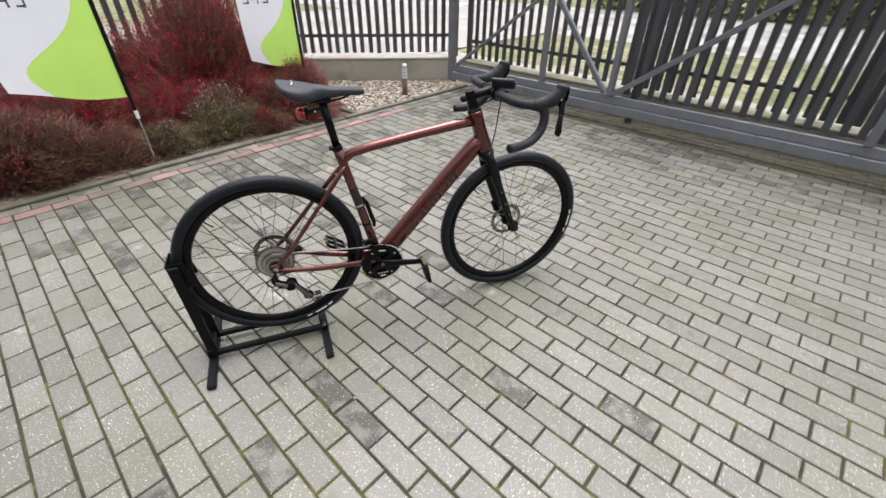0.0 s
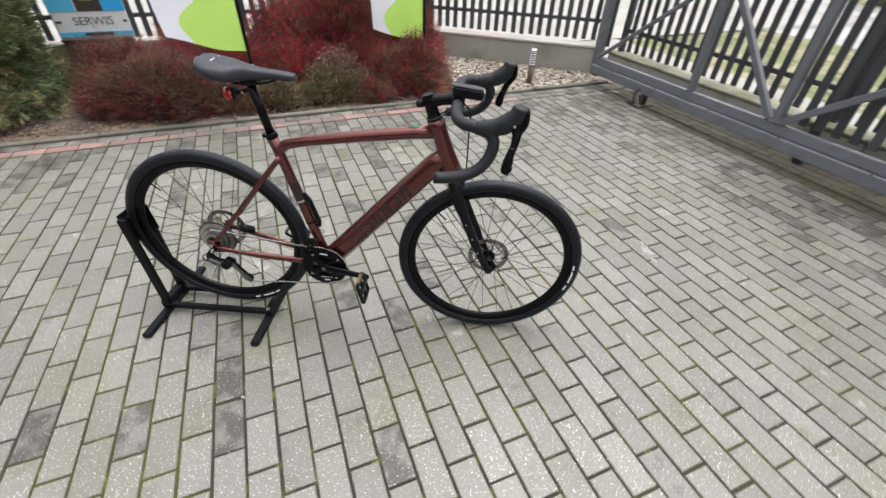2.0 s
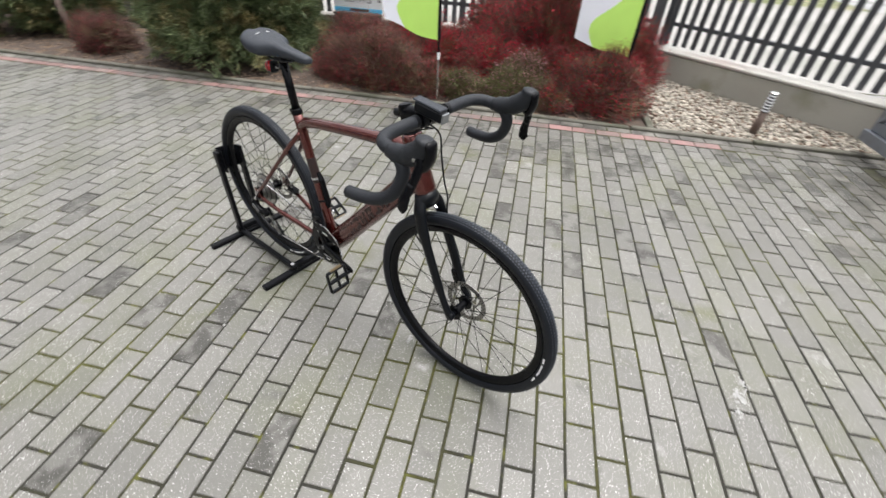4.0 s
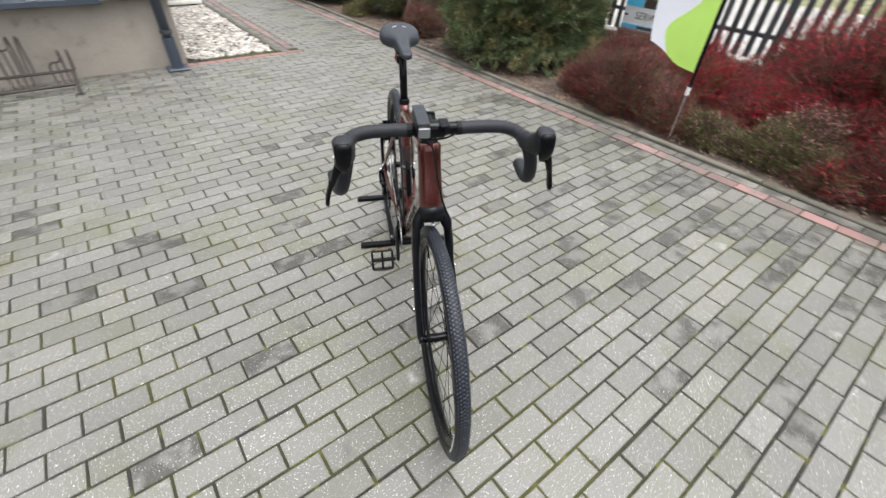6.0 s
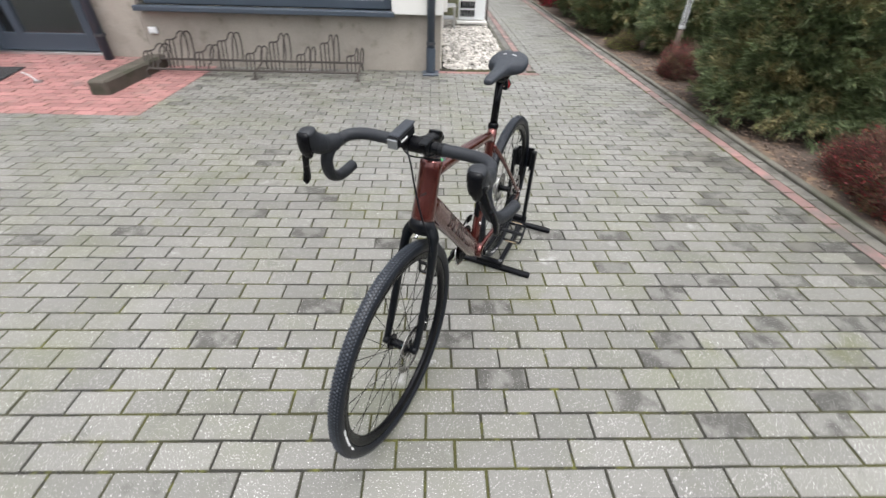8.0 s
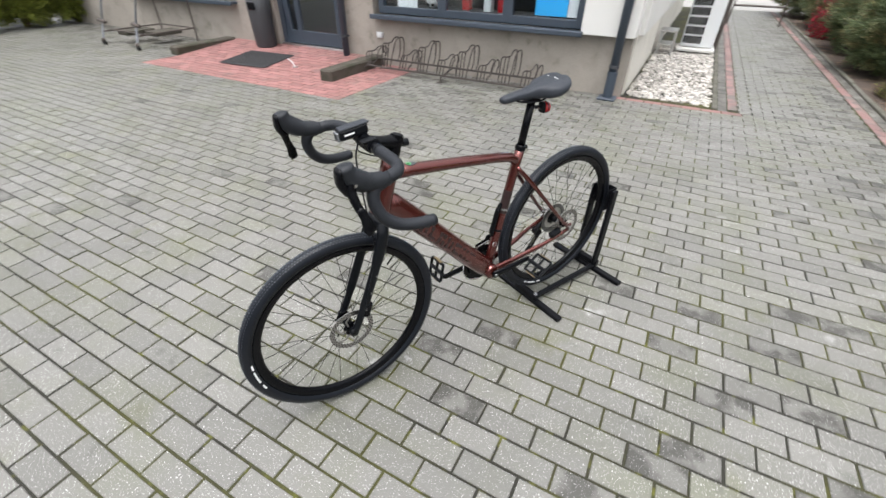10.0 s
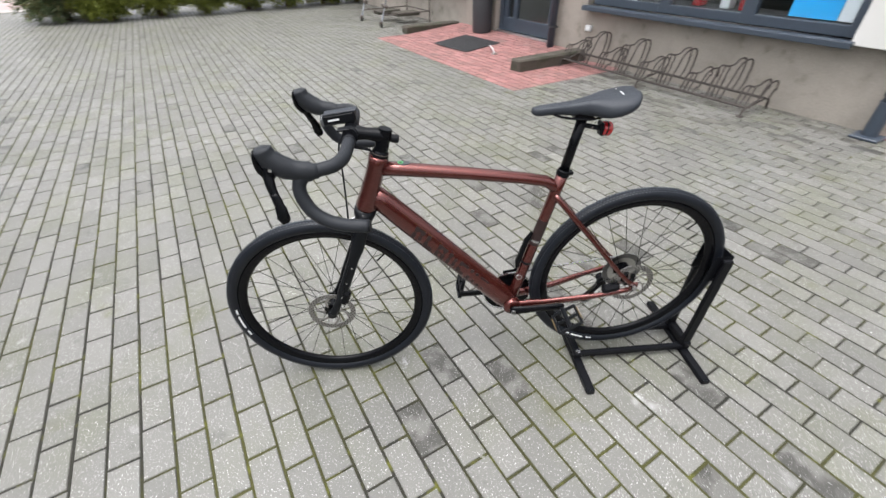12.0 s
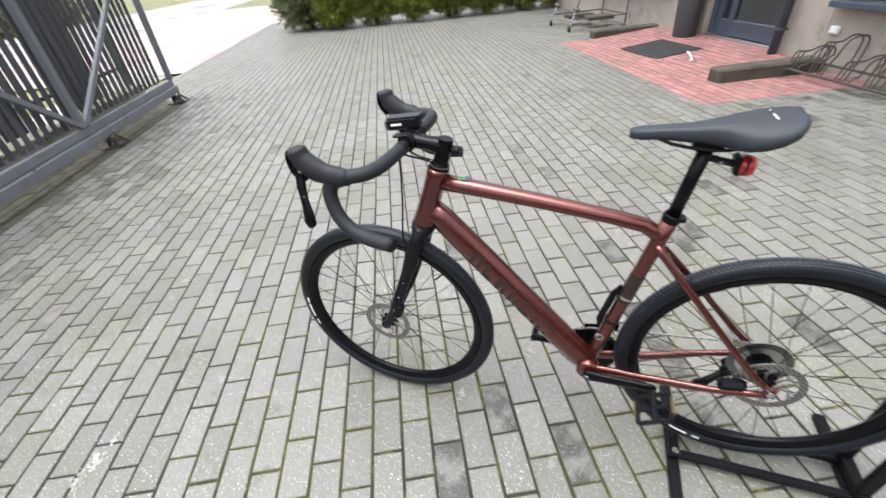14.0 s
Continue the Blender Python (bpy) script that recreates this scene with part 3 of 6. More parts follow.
def shop_window(name, label, X0, X1, mullions, nose):
    """A wide window: slate-blue frame, mullions, panes and a folded metal sill."""
    window = thing(name, label, "window", None, "", "structure")
    Z0, Z1, mid, wide = SILL + 0.02, 2.1, (X0 + X1) / 2, X1 - X0
    part("window_sill", slab((mid, WY + 0.03, SILL - 0.005), (wide + 0.1, 0.2, 0.035), Euler((radians(4), 0, 0)).to_matrix(), 0.006), STEEL_BLUE, window)
    part("sill_nose", slab((mid, WY + 0.128, SILL - 0.014), (wide + 0.1, 0.012, nose), None, 0.003), STEEL_BLUE, window)
    for z in (Z0 + 0.045, Z1):
        part("window_frame", slab((mid, WY - 0.08, z), (wide, 0.07, 0.09), None, 0.006), STEEL_BLUE, window)
    stops = [X0 + 0.035, *mullions, X1 - 0.035]
    for x in stops:
        part("window_frame", slab((x, WY - 0.08, (Z0 + Z1) / 2), (0.13 if x in mullions else 0.085, 0.075, Z1 - Z0), None, 0.006), STEEL_BLUE, window)
    for a, b in zip(stops, stops[1:]):
        pane = part("pane", slab(((a + b) / 2, WY - 0.085, (Z0 + Z1) / 2), (b - a - 0.07, 0.008, Z1 - Z0 - 0.06)), GLASS, window, "clear glass")
        pane.visible_shadow = False
    return window


shop_window("window_1", "wide shop window with slate-blue frame and metal sill", -0.4, 2.48, (0.535, 1.465), 0.048)
shop_window("window_2", "second shop window with slate-blue frame beyond the door", 5.46, 8.3, (6.4, 7.35), 0.048)


def poster(name, x0, x1, z0, z1, material, label):
    ob = part(name, slab(((x0 + x1) / 2, WY - 0.105, (z0 + z1) / 2), (x1 - x0, 0.004, z1 - z0)), material)
    return tagged(ob, label, "poster")


poster("window_poster", -0.19, 0.2, 0.78, 1.7, BLUE_POSTER, "bright blue poster stuck inside the shop window")
poster("window_poster", -0.32, -0.195, 0.78, 1.7, WHITE_PANEL, "pale strip of a poster inside the shop window")
poster("window_poster", 1.875, 2.195, 0.755, 1.2, WHITE_PANEL, "white paper sheet stuck inside the shop window")
ball = thing("football", "white ball with black patches on the display shelf", "ball", pose(1.76, WY - 0.34, 0.755))
part("shell", turned([(0.098 * math.sin(a), -0.098 * math.cos(a)) for a in np.linspace(0.02, math.pi - 0.02, 14)], 24, (0, 0, 0.098)), WHITE_PANEL, ball, "", True)
for ax, az in ((90, 15), (40, 55), (140, 50), (20, -5), (160, 0), (65, -35), (115, -38)):
    patch = part("patch", turned([(0.026, 0.0), (0.0235, 0.003), (0.002, 0.004), (0.002, -0.003)], 5), BLACK, ball)
    toward = Vector((math.cos(radians(ax)) * math.cos(radians(az)), math.sin(radians(ax)) * math.cos(radians(az)), math.sin(radians(az))))
    patch.matrix_local = Matrix.Translation(toward * 0.0975 + Vector((0, 0, 0.098))) @ toward.to_track_quat("Y", "Z").to_matrix().to_4x4()
tagged(part("display_shelf", slab((1.2, WY - 0.42, 0.74), (2.3, 0.4, 0.03), None, 0.004), ROOM), "display shelf behind the shop window, darkened like the dim room", "shelf")
for x, h, m in ((0.72, 0.16, RED_LENS), (0.92, 0.22, WHITE_PANEL), (1.24, 0.2, RED_LENS)):
    tagged(part("display_box", slab((x, WY - 0.36, 0.755 + h / 2), (0.1, 0.12, h), None, 0.006), m), "small boxed goods on the display shelf", "box")

door = thing("door_1", "slate-blue glazed shop door with pale threshold", "door", None, "", "structure")
part("door_frame", slab((DX0 + 0.05, DY, 1.1), (0.09, 0.09, 2.1), None, 0.006), STEEL_BLUE, door)
part("door_frame", slab((DX1 - 0.05, DY, 1.1), (0.09, 0.09, 2.1), None, 0.006), STEEL_BLUE, door)
part("door_rail", slab(((DX0 + DX1) / 2, DY, 0.22), (1.2, 0.06, 0.2), None, 0.008), STEEL_BLUE, door)
part("door_rail", slab(((DX0 + DX1) / 2, DY, 2.1), (1.2, 0.06, 0.1), None, 0.008), STEEL_BLUE, door)
for x in (DX0 + 0.15, DX0 + 0.98, DX0 + 1.22):
    part("door_stile", slab((x, DY, 1.12), (0.1, 0.065, 2.0), None, 0.008), STEEL_BLUE, door)
pane = part("pane", slab(((DX0 + DX1) / 2, DY, 1.16), (1.2, 0.01, 1.7)), GLASS, door, "dim glass")
pane.visible_shadow = False
part("threshold", slab(((DX0 + DX1) / 2, DY + 0.07, 0.105), (1.36, 0.07, 0.03), None, 0.004), ALU, door)
part("door_handle", tube([(DX0 + 0.15, DY + 0.07, 0.95), (DX0 + 0.15, DY + 0.07, 1.35)], 0.014, 10, (1, 0, 0)), ALU, door)


def downpipe(x, y, z1, r, label, shoe=True):
    """A round rain pipe with brackets and a foot."""
    ob = thing("downpipe", label, "downpipe", pose(x, y, 0), "rain pipes")
    part("pipe", tube([(0, 0, 0.02), (0, 0, z1)], r, 16, (1, 0, 0)), STEEL_BLUE, ob, "", True)
    for z in (0.34, 1.6):
        part("bracket", turned([(r + 0.008, 0.0), (r + 0.008, 0.03), (r - 0.004, 0.03), (r - 0.004, 0.0)], 20), STEEL_DARK, ob).matrix_local = pose(0, 0, z, 90, 0, 0)
        part("wall_tie", slab((0, -r - 0.03, z), (0.02, 0.07, 0.02)), STEEL_DARK, ob)
    if shoe:
        part("foot_plate", slab((0, 0.02, 0.012), (0.2, 0.2, 0.024), None, 0.006), STEEL_BLUE, ob)
        part("foot_sleeve", tube([(0, 0, 0.02), (0, 0, 0.3)], r + 0.009, 16, (1, 0, 0)), STEEL_BLUE, ob)
    return ob


downpipe(-0.88, -2.95, 3.0, 0.047, "slate-blue metal rain pipe at the building corner")
downpipe(3.05, -2.98, 3.0, 0.05, "slate-blue metal rain pipe beside the shop door", False)
socket = thing("wall_socket", "small white weatherproof socket on the plinth wall", "socket", pose(2.45, WY, 0.4))
part("body", slab((0, 0.018, 0), (0.1, 0.036, 0.075), None, 0.006), WHITE_PANEL, socket)
part("cover", slab((0, 0.04, 0.004), (0.08, 0.012, 0.055), None, 0.004), WHITE_PANEL, socket)

ramp_bm = bmesh.new()
ramp_bm.faces.new([ramp_bm.verts.new(v) for v in ((2.6, -1.9, -0.009), (5.64, -1.9, -0.009), (5.64, -3.24, 0.096), (2.6, -3.24, 0.096))])
tagged(part("pavement_ramp", ramp_bm, JOINT), "shallow red-paved ramp up to the shop door", "ramp", "", "structure")

# ---- plants ----
def bush(name, label, x, y, rx, ry, h, twigs, leaves, size, woods, greens, seed, category="shrub", low=0.05, upright=0.6, lumps=14, lean=0.9):
    """A shrub: many stems fan out from the base, fork into twigs and carry small leaves near an uneven outline."""
    r = np.random.default_rng(seed)
    ob = thing(name, label, category, pose(x, y, 0), "shrubs in the planting bed")
    seeds = r.normal(0, 1, (lumps, 3))
    seeds[:, 2] = np.abs(seeds[:, 2])
    seeds /= np.linalg.norm(seeds, axis=1)[:, None]

    def reach(d):
        """How far the outline lies in a direction, lumpy."""
        return 0.68 + 0.42 * np.max(np.clip(d @ seeds.T, 0, 1) ** 8, axis=1) - 0.12 * r.random(len(d))

    d = r.normal(0, 1, (twigs, 3))
    d[:, 2] = np.abs(d[:, 2]) + low
    d /= np.linalg.norm(d, axis=1)[:, None]
    far = reach(d) * r.uniform(0.72, 1.05, twigs)
    tips = d * far[:, None] * (rx, ry, h)
    start = tips * r.uniform(0.25, 0.6, (twigs, 1)) * (1, 1, 0.9)
    start[:, 2] = np.maximum(start[:, 2], 0.01)
    stems = r.integers(18, 26)
    foot = np.c_[r.uniform(-0.25, 0.25, stems) * rx, r.uniform(-0.25, 0.25, stems) * ry, np.full(stems, -0.03)]
    aim = tips[r.integers(0, twigs, stems)] * 0.62
    v1, f1 = prism_cloud(foot, aim, 0.009, 0.004)
    wiggle = start + r.normal(0, 0.03, (twigs, 3))
    v2, f2 = prism_cloud(wiggle, tips, 0.0028, 0.0011)
    side = r.integers(0, twigs, twigs)
    s3 = wiggle[side] + (tips[side] - wiggle[side]) * r.uniform(0.3, 0.8, (twigs, 1))
    v3, f3 = prism_cloud(s3, s3 + r.normal(0, 0.05, (twigs, 3)) + d[side] * 0.05, 0.0018, 0.0008)
    verts, faces = np.concatenate([v1, v2, v3]), np.concatenate([f1, f2 + len(v1), f3 + len(v1) + len(v2)])
    link("branchwork", mesh_of("branchwork", verts, faces, woods), ob)
    for k, (material, share) in enumerate(greens):
        n = int(leaves * share)
        pick = r.integers(0, twigs, n)
        p = wiggle[pick] + (tips[pick] - wiggle[pick]) * (r.uniform(0.15, 1.08, (n, 1)) ** 0.7) + r.normal(0, 0.012, (n, 3))
        p[:, 2] = np.maximum(p[:, 2], 0.015)
        v, f = leaf_cloud(p, d[pick] * 0.6 + (0, 0, 0.2), size, r, lean)
        link("foliage", mesh_of("foliage", v, f, material), ob)
    return ob


BAR = "dense dark-red barberry bush with bare twigs"
RED = ((BERRY, 0.7), (BERRY_DARK, 0.6))
DULL = ((BERRY_BROWN, 0.8), (BERRY, 0.06), (OLIVE, 0.16))
MIXED = ((BERRY, 0.38), (BERRY_DARK, 0.35), (BERRY_BROWN, 0.35), (OLIVE, 0.22))
for i, (x, y, rx, ry, h, twigs, leaves, leaf) in enumerate((
    (-4.24, 0.12, 0.66, 0.66, 0.5, 4800, 9000, DULL), (-4.3, -0.12, 0.5, 0.5, 0.42, 3200, 5500, DULL), (-4.7, 0.75, 0.6, 0.65, 0.6, 3600, 9500, RED), (-4.12, 2.42, 0.5, 0.52, 0.56, 4800, 11000, MIXED),
    (-4.95, 2.75, 0.5, 0.45, 0.78, 2600, 7500, RED), (-4.95, -0.3, 0.55, 0.6, 0.52, 3000, 6500, DULL), (-4.42, 1.35, 0.45, 0.5, 0.55, 2800, 9500, RED), (-4.98, 0.35, 0.45, 0.6, 0.62, 2600, 7000, RED),
    (-5.05, 1.15, 0.45, 0.5, 0.8, 2600, 8000, RED), (-4.45, 1.95, 0.45, 0.45, 0.62, 2600, 8500, RED), (-4.05, 0.42, 0.36, 0.4, 0.4, 2200, 4200, DULL), (-4.0, 0.72, 0.3, 0.36, 0.32, 1800, 3600, DULL))):
    bush("barberry_bush", BAR if leaf is RED else "mottled red and olive barberry bush" if leaf is MIXED else "brownish-red barberry bush of dense bare twigs", x, y, rx, ry, h, twigs, int(leaves * 2.3), 0.0083, BARK, leaf, 70 + i)
bush("barberry_bush", "tall dark-red barberry bush leaning on the fence", -4.85, 1.85, 0.66, 0.98, 1.3, 8500, 52000, 0.0092, BARK, ((BERRY, 0.6), (BERRY_DARK, 0.55), (BERRY_BROWN, 0.15)), 4)
bush("barberry_bush", "low brownish barberry growth along the edging", -3.98, 2.5, 0.3, 0.42, 0.34, 2600, 5200, 0.0095, BARK, ((BERRY_BROWN, 0.8), (OLIVE, 0.2)), 31, low=0.15)
bush("heather_bush", "low olive-green heather clump with faded pink tips", -4.0, 1.62, 0.36, 0.5, 0.34, 1600, 10000, 0.01, TWIG, ((HEATHER, 0.12), (OLIVE, 1.0)), 7, low=0.2, lean=0.7)
bush("heather_bush", "faded pink-brown heather clump behind the low one", -4.2, 1.72, 0.34, 0.42, 0.43, 1700, 7500, 0.01, TWIG, ((HEATHER, 0.75), (OLIVE, 0.3)), 19, low=0.3, lean=0.7)
bush("heather_bush", "low red-brown and olive heather clump along the edging", -3.92, 2.0, 0.24, 0.28, 0.24, 1300, 4800, 0.01, BARK, ((OLIVE, 0.4), (BERRY_BROWN, 0.4), (BERRY, 0.3)), 13, low=0.2, lean=0.7)
bush("heather_bush", "low olive heather clump beside the flag pole", -3.95, 1.12, 0.26, 0.24, 0.29, 1200, 6000, 0.01, TWIG, ((OLIVE, 0.85), (HEATHER, 0.2)), 8, low=0.2, lean=0.7)
bush("barberry_bush", "small wine-red barberry bush near the path", -4.13, -3.12, 0.42, 0.42, 0.43, 2600, 3200, 0.011, BARK, ((BERRY_BROWN, 0.8), (OLIVE, 0.2)), 9)
bush("heather_bush", "low yellow-green clump at the bed's edge", -4.0, -4.75, 0.35, 0.35, 0.26, 900, 2400, 0.014, TWIG, ((OLIVE, 0.8), (THUJA, 0.2)), 10)


def evergreen(name, label, x, y, rx, ry, h, sprays, size, green, seed, category="evergreen", lift=0.0, lumps=60, layers=0.3, square=0.0):
    """A dense conifer: a trunk and limbs inside a shell of overlapping tufts of fine sprays, with a lumpy, ragged outline."""
    r = np.random.default_rng(seed)
    ob = thing(name, label, category, pose(x, y, 0), "thuja hedge" if category == "thuja" else "conifers in the planting bed")
    clumps = sprays // 18
    d = r.normal(0, 1, (clumps, 3))
    d[:, 2] = d[:, 2] * 0.9 + 0.15
    d /= np.linalg.norm(d, axis=1)[:, None]
    knots = r.normal(0, 1, (lumps, 3))
    knots /= np.linalg.norm(knots, axis=1)[:, None]
    far = 0.78 + 0.18 * np.max(np.clip(d @ knots.T, 0, 1) ** 20, axis=1)
    far *= 1 - layers * r.random(clumps) ** 1.6
    tall = np.where(d[:, 2:3] > 0, 0.64 * h, 0.38 * h)
    wide = np.clip(np.hypot(d[:, 0:1], d[:, 1:2]), 0.3, 1.0) ** -np.where(d[:, 2:3] < 0, square and 1.15, square)
    base = d * far[:, None] * np.concatenate([wide * rx, wide * ry, tall], 1) + (0, 0, 0.38 * h + lift)
    keep = base[:, 2] > 0.06
    base, d = base[keep], d[keep]
    axis = d * (1, 1, 0.4) + (0, 0, 0.25) + r.normal(0, 0.35, d.shape)
    axis /= np.linalg.norm(axis, axis=1)[:, None]
    p, parts = base, []
    for k in range(26):
        along = r.random((len(base), 1))
        q = base + axis * size * 3.6 * along + r.normal(0, 1, base.shape) * size * (0.9 - 0.6 * along)
        parts.append(leaf_cloud(q, axis * 1.5, size * 0.85, r, 0.5, 2.3, 0.16))
    inner = np.repeat(base, 2, 0) - (0, 0, 0.38 * h + lift)
    inner = inner * r.uniform(0.66, 0.86, (len(inner), 1)) + (0, 0, 0.38 * h + lift)
    parts.append(leaf_cloud(inner, inner * 0, size * 2.2, r, 1.0, 1.8, 0.5))
    verts = np.concatenate([v for v, f in parts])
    off, faces = 0, []
    for v, f in parts:
        faces.append(f + off)
        off += len(v)
    link("crown", mesh_of("crown", verts, np.concatenate(faces), green), ob)
    part("trunk", tube([(0, 0, -0.05), (0.01, 0, h * 0.35), (0, 0.01, h * 0.8)], [0.07, 0.05, 0.02], 10, (1, 0, 0)), BARK, ob)
    for q in p[r.integers(0, len(p), 8)]:
        part("limb", tube([(0, 0, q[2] * 0.5), tuple(q * (0.5, 0.5, 0.85)), tuple(q * (0.9, 0.9, 0.98))], [0.02, 0.013, 0.005], 6, None), BARK, ob)
    return ob


evergreen("conifer", "rounded dark green conifer in the planting bed", -4.66, -1.62, 1.08, 0.9, 1.6, 110000, 0.034, CONIFER, 21, layers=0.5, square=0.75)
evergreen("conifer", "dark green spreading conifer along the path", -4.75, -4.35, 0.6, 0.8, 1.1, 16000, 0.045, CONIFER, 22)
evergreen("conifer", "dark green conifer hedge plant along the path", -4.4, -6.3, 0.8, 0.95, 1.3, 16000, 0.05, CONIFER, 23)
evergreen("conifer", "olive conifer hedge plant along the path", -4.5, -8.2, 0.85, 1.0, 1.6, 16000, 0.055, CONIFER, 24)
evergreen("conifer", "dark conifer at the far end of the path", -4.6, -11.6, 0.9, 1.1, 1.5, 12000, 0.06, CONIFER, 25)
evergreen("conifer", "dark conifer at the far end of the path", -4.3, -14.0, 1.0, 1.2, 1.7, 12000, 0.06, CONIFER, 26)
bush("barberry_bush", "dark-red shrub at the end of the path", -4.05, -9.9, 0.5, 0.7, 0.9, 900, 2600, 0.03, BARK, ((BERRY_DARK, 1.0),), 11)
for i in range(7):
    evergreen("thuja", "yellow-green clipped thuja in the far hedge", 10.95 + 0.1 * (i % 2), -3.1 + i * 0.98, 0.62, 0.66, 2.0, 24000, 0.05, THUJA, 40 + i, "thuja", 0.0, 30, 0.3)
evergreen("conifer", "dark conifer behind the far hedge", 11.4, 3.6, 0.7, 0.8, 1.6, 6000, 0.07, CONIFER, 60, "thuja")


# dark shrubs beyond the road
r9 = np.random.default_rng(91)
n9 = 34000
p9 = np.c_[r9.uniform(-8, 26, n9), r9.normal(18.3, 0.7, n9), r9.uniform(0, 1, n9)]
p9[:, 2] *= 1.9 + 0.7 * np.sin(p9[:, 0] * 1.1) + 0.4 * np.sin(p9[:, 0] * 3.7 + 1)
v, f = leaf_cloud(p9, r9.normal(0, 1, (n9, 3)) + (0, -0.5, 0.2), 0.13, r9, 0.6)
tagged(link("far_shrubs", mesh_of("far_shrubs", v, f, CONIFER)), "row of dark leafy shrubs beyond the road", "shrubs", "", "stuff")

# ---- the bicycle: x forward, y to its left, z up from the ground under the rear axle ----
bike = thing("bicycle", "copper-red gravel bicycle with black drop bars held in a stand", "bicycle", pose(-1.26, 0.727, 0, 0, 0, 63.94))
RA, FA, BB = (0.0, 0.0, 0.402), (1.054, 0.0, 0.352), (0.415, 0.0, 0.31)


def wheel(name, axle, rotor_y, label, mark):
    """A spoked wheel: deep black rim with tyre, tread knobs, hub, spokes and brake disc."""
    rim_bm = turned([(0.286, 0.0), (0.292, 0.009), (0.308, 0.0125), (0.316, 0.0125), (0.316, -0.0125), (0.308, -0.0125), (0.292, -0.009)], 72)
    rim = part(name, rim_bm, BLACK, bike, label, True)
    rim.matrix_local = Matrix.Translation(axle)
    prof = [(0.331 + 0.0205 * math.cos(a), 0.0205 * math.sin(a)) for a in np.linspace(0, 2 * math.pi, 14, endpoint=False)]
    tyre = part("tyre", turned(prof, 84), RUBBER, rim, "black gravel tyre", True)
    bm = bmesh.new()
    for i in range(210):
        a = 2 * math.pi * i / 210
        for k, (off, w) in enumerate(((0.0, 0.0065), (0.008, 0.0048), (-0.008, 0.0048), (0.0145, 0.003), (-0.0145, 0.003))):
            aa = a + (0.5 if k in (1, 2) else 0) * 2 * math.pi / 210
            rr = 0.331 + math.sqrt(max(0.0, 0.0208 ** 2 - off ** 2))
            turn = Euler((0, -aa, 0)).to_matrix()
            box(bm, (rr * math.cos(aa), off, rr * math.sin(aa)), (0.0009, w, 0.0048), turn)
    part("tread", bm, TREAD, tyre)
    for s in (-1, 1):
        for a0, spread in ((mark, 0.05), (mark + 0.13, 0.13), (mark + 0.32, 0.05)):
            bm = bmesh.new()
            for aa in np.linspace(a0, a0 + spread, 4):
                box(bm, (0.3245 * math.cos(aa), s * 0.0196, 0.3245 * math.sin(aa)), (0.006, 0.0016, 0.3245 * spread / 3.2), Euler((0, -aa, 0)).to_matrix())
            part("tyre_print", bm, WHITE_INK, tyre, "white printed bars")
    hub = part("hub", tube([(0, -0.05, 0), (0, -0.034, 0), (0, -0.0335, 0), (0, -0.028, 0), (0, -0.027, 0), (0, 0.027, 0), (0, 0.028, 0), (0, 0.0335, 0), (0, 0.034, 0), (0, 0.05, 0)], [0.011, 0.011, 0.027, 0.027, 0.014, 0.014, 0.027, 0.027, 0.011, 0.011], 20, (1, 0, 0)), BLACK, rim)
    for i in range(28):
        a = 2 * math.pi * i / 28
        s = 1 if i % 2 else -1
        twist = (0.9 if (i // 2) % 2 else -0.9)
        h = Vector((0.025 * math.cos(a + twist), s * 0.031, 0.025 * math.sin(a + twist)))
        e = Vector((0.29 * math.cos(a), s * 0.003, 0.29 * math.sin(a)))
        part("spoke", tube([h, e], 0.00105, 5, (0.3, 1, 0.2)), BLACK, rim)
    disc = part("brake_disc", turned([(0.08, 0.0009), (0.062, 0.0009), (0.062, -0.0009), (0.08, -0.0009)], 60), DISC, rim, "perforated steel brake disc")
    bm = bmesh.new()
    for i in range(6):
        a = 2 * math.pi * i / 6
        sweep(bm, [(0.022 * math.cos(a), 0, 0.022 * math.sin(a)), (0.045 * math.cos(a + 0.16), 0, 0.045 * math.sin(a + 0.16)), (0.064 * math.cos(a + 0.55), 0, 0.064 * math.sin(a + 0.55))], [(0.0009, 0.004), (0.0009, 0.0035), (0.0009, 0.0045)], 6)
    part("disc_spider", bm, DISC, disc)
    bm = bmesh.new()
    for i in range(32):
        for rr, o in ((0.0648, 0.0), (0.0708, 0.1), (0.0768, 0.0)):
            a = 2 * math.pi * i / 32 + o
            sweep(bm, [(rr * math.cos(a), -0.0014, rr * math.sin(a)), (rr * math.cos(a), 0.0014, rr * math.sin(a))], 0.0026, 6, (1, 0, 0))
    part("perforation", bm, BLACK, disc)
    disc.matrix_local = pose(0, rotor_y, 0)
    part("valve", tube([(-0.2, 0, 0.21), (-0.172, 0, 0.181)], 0.0028, 6), BLACK, rim)
    return rim


front = wheel("front_wheel", FA, 0.038, "spoked front wheel with black rim", -0.32)
rear = wheel("rear_wheel", RA, 0.05, "spoked rear wheel with black rim", -1.35)

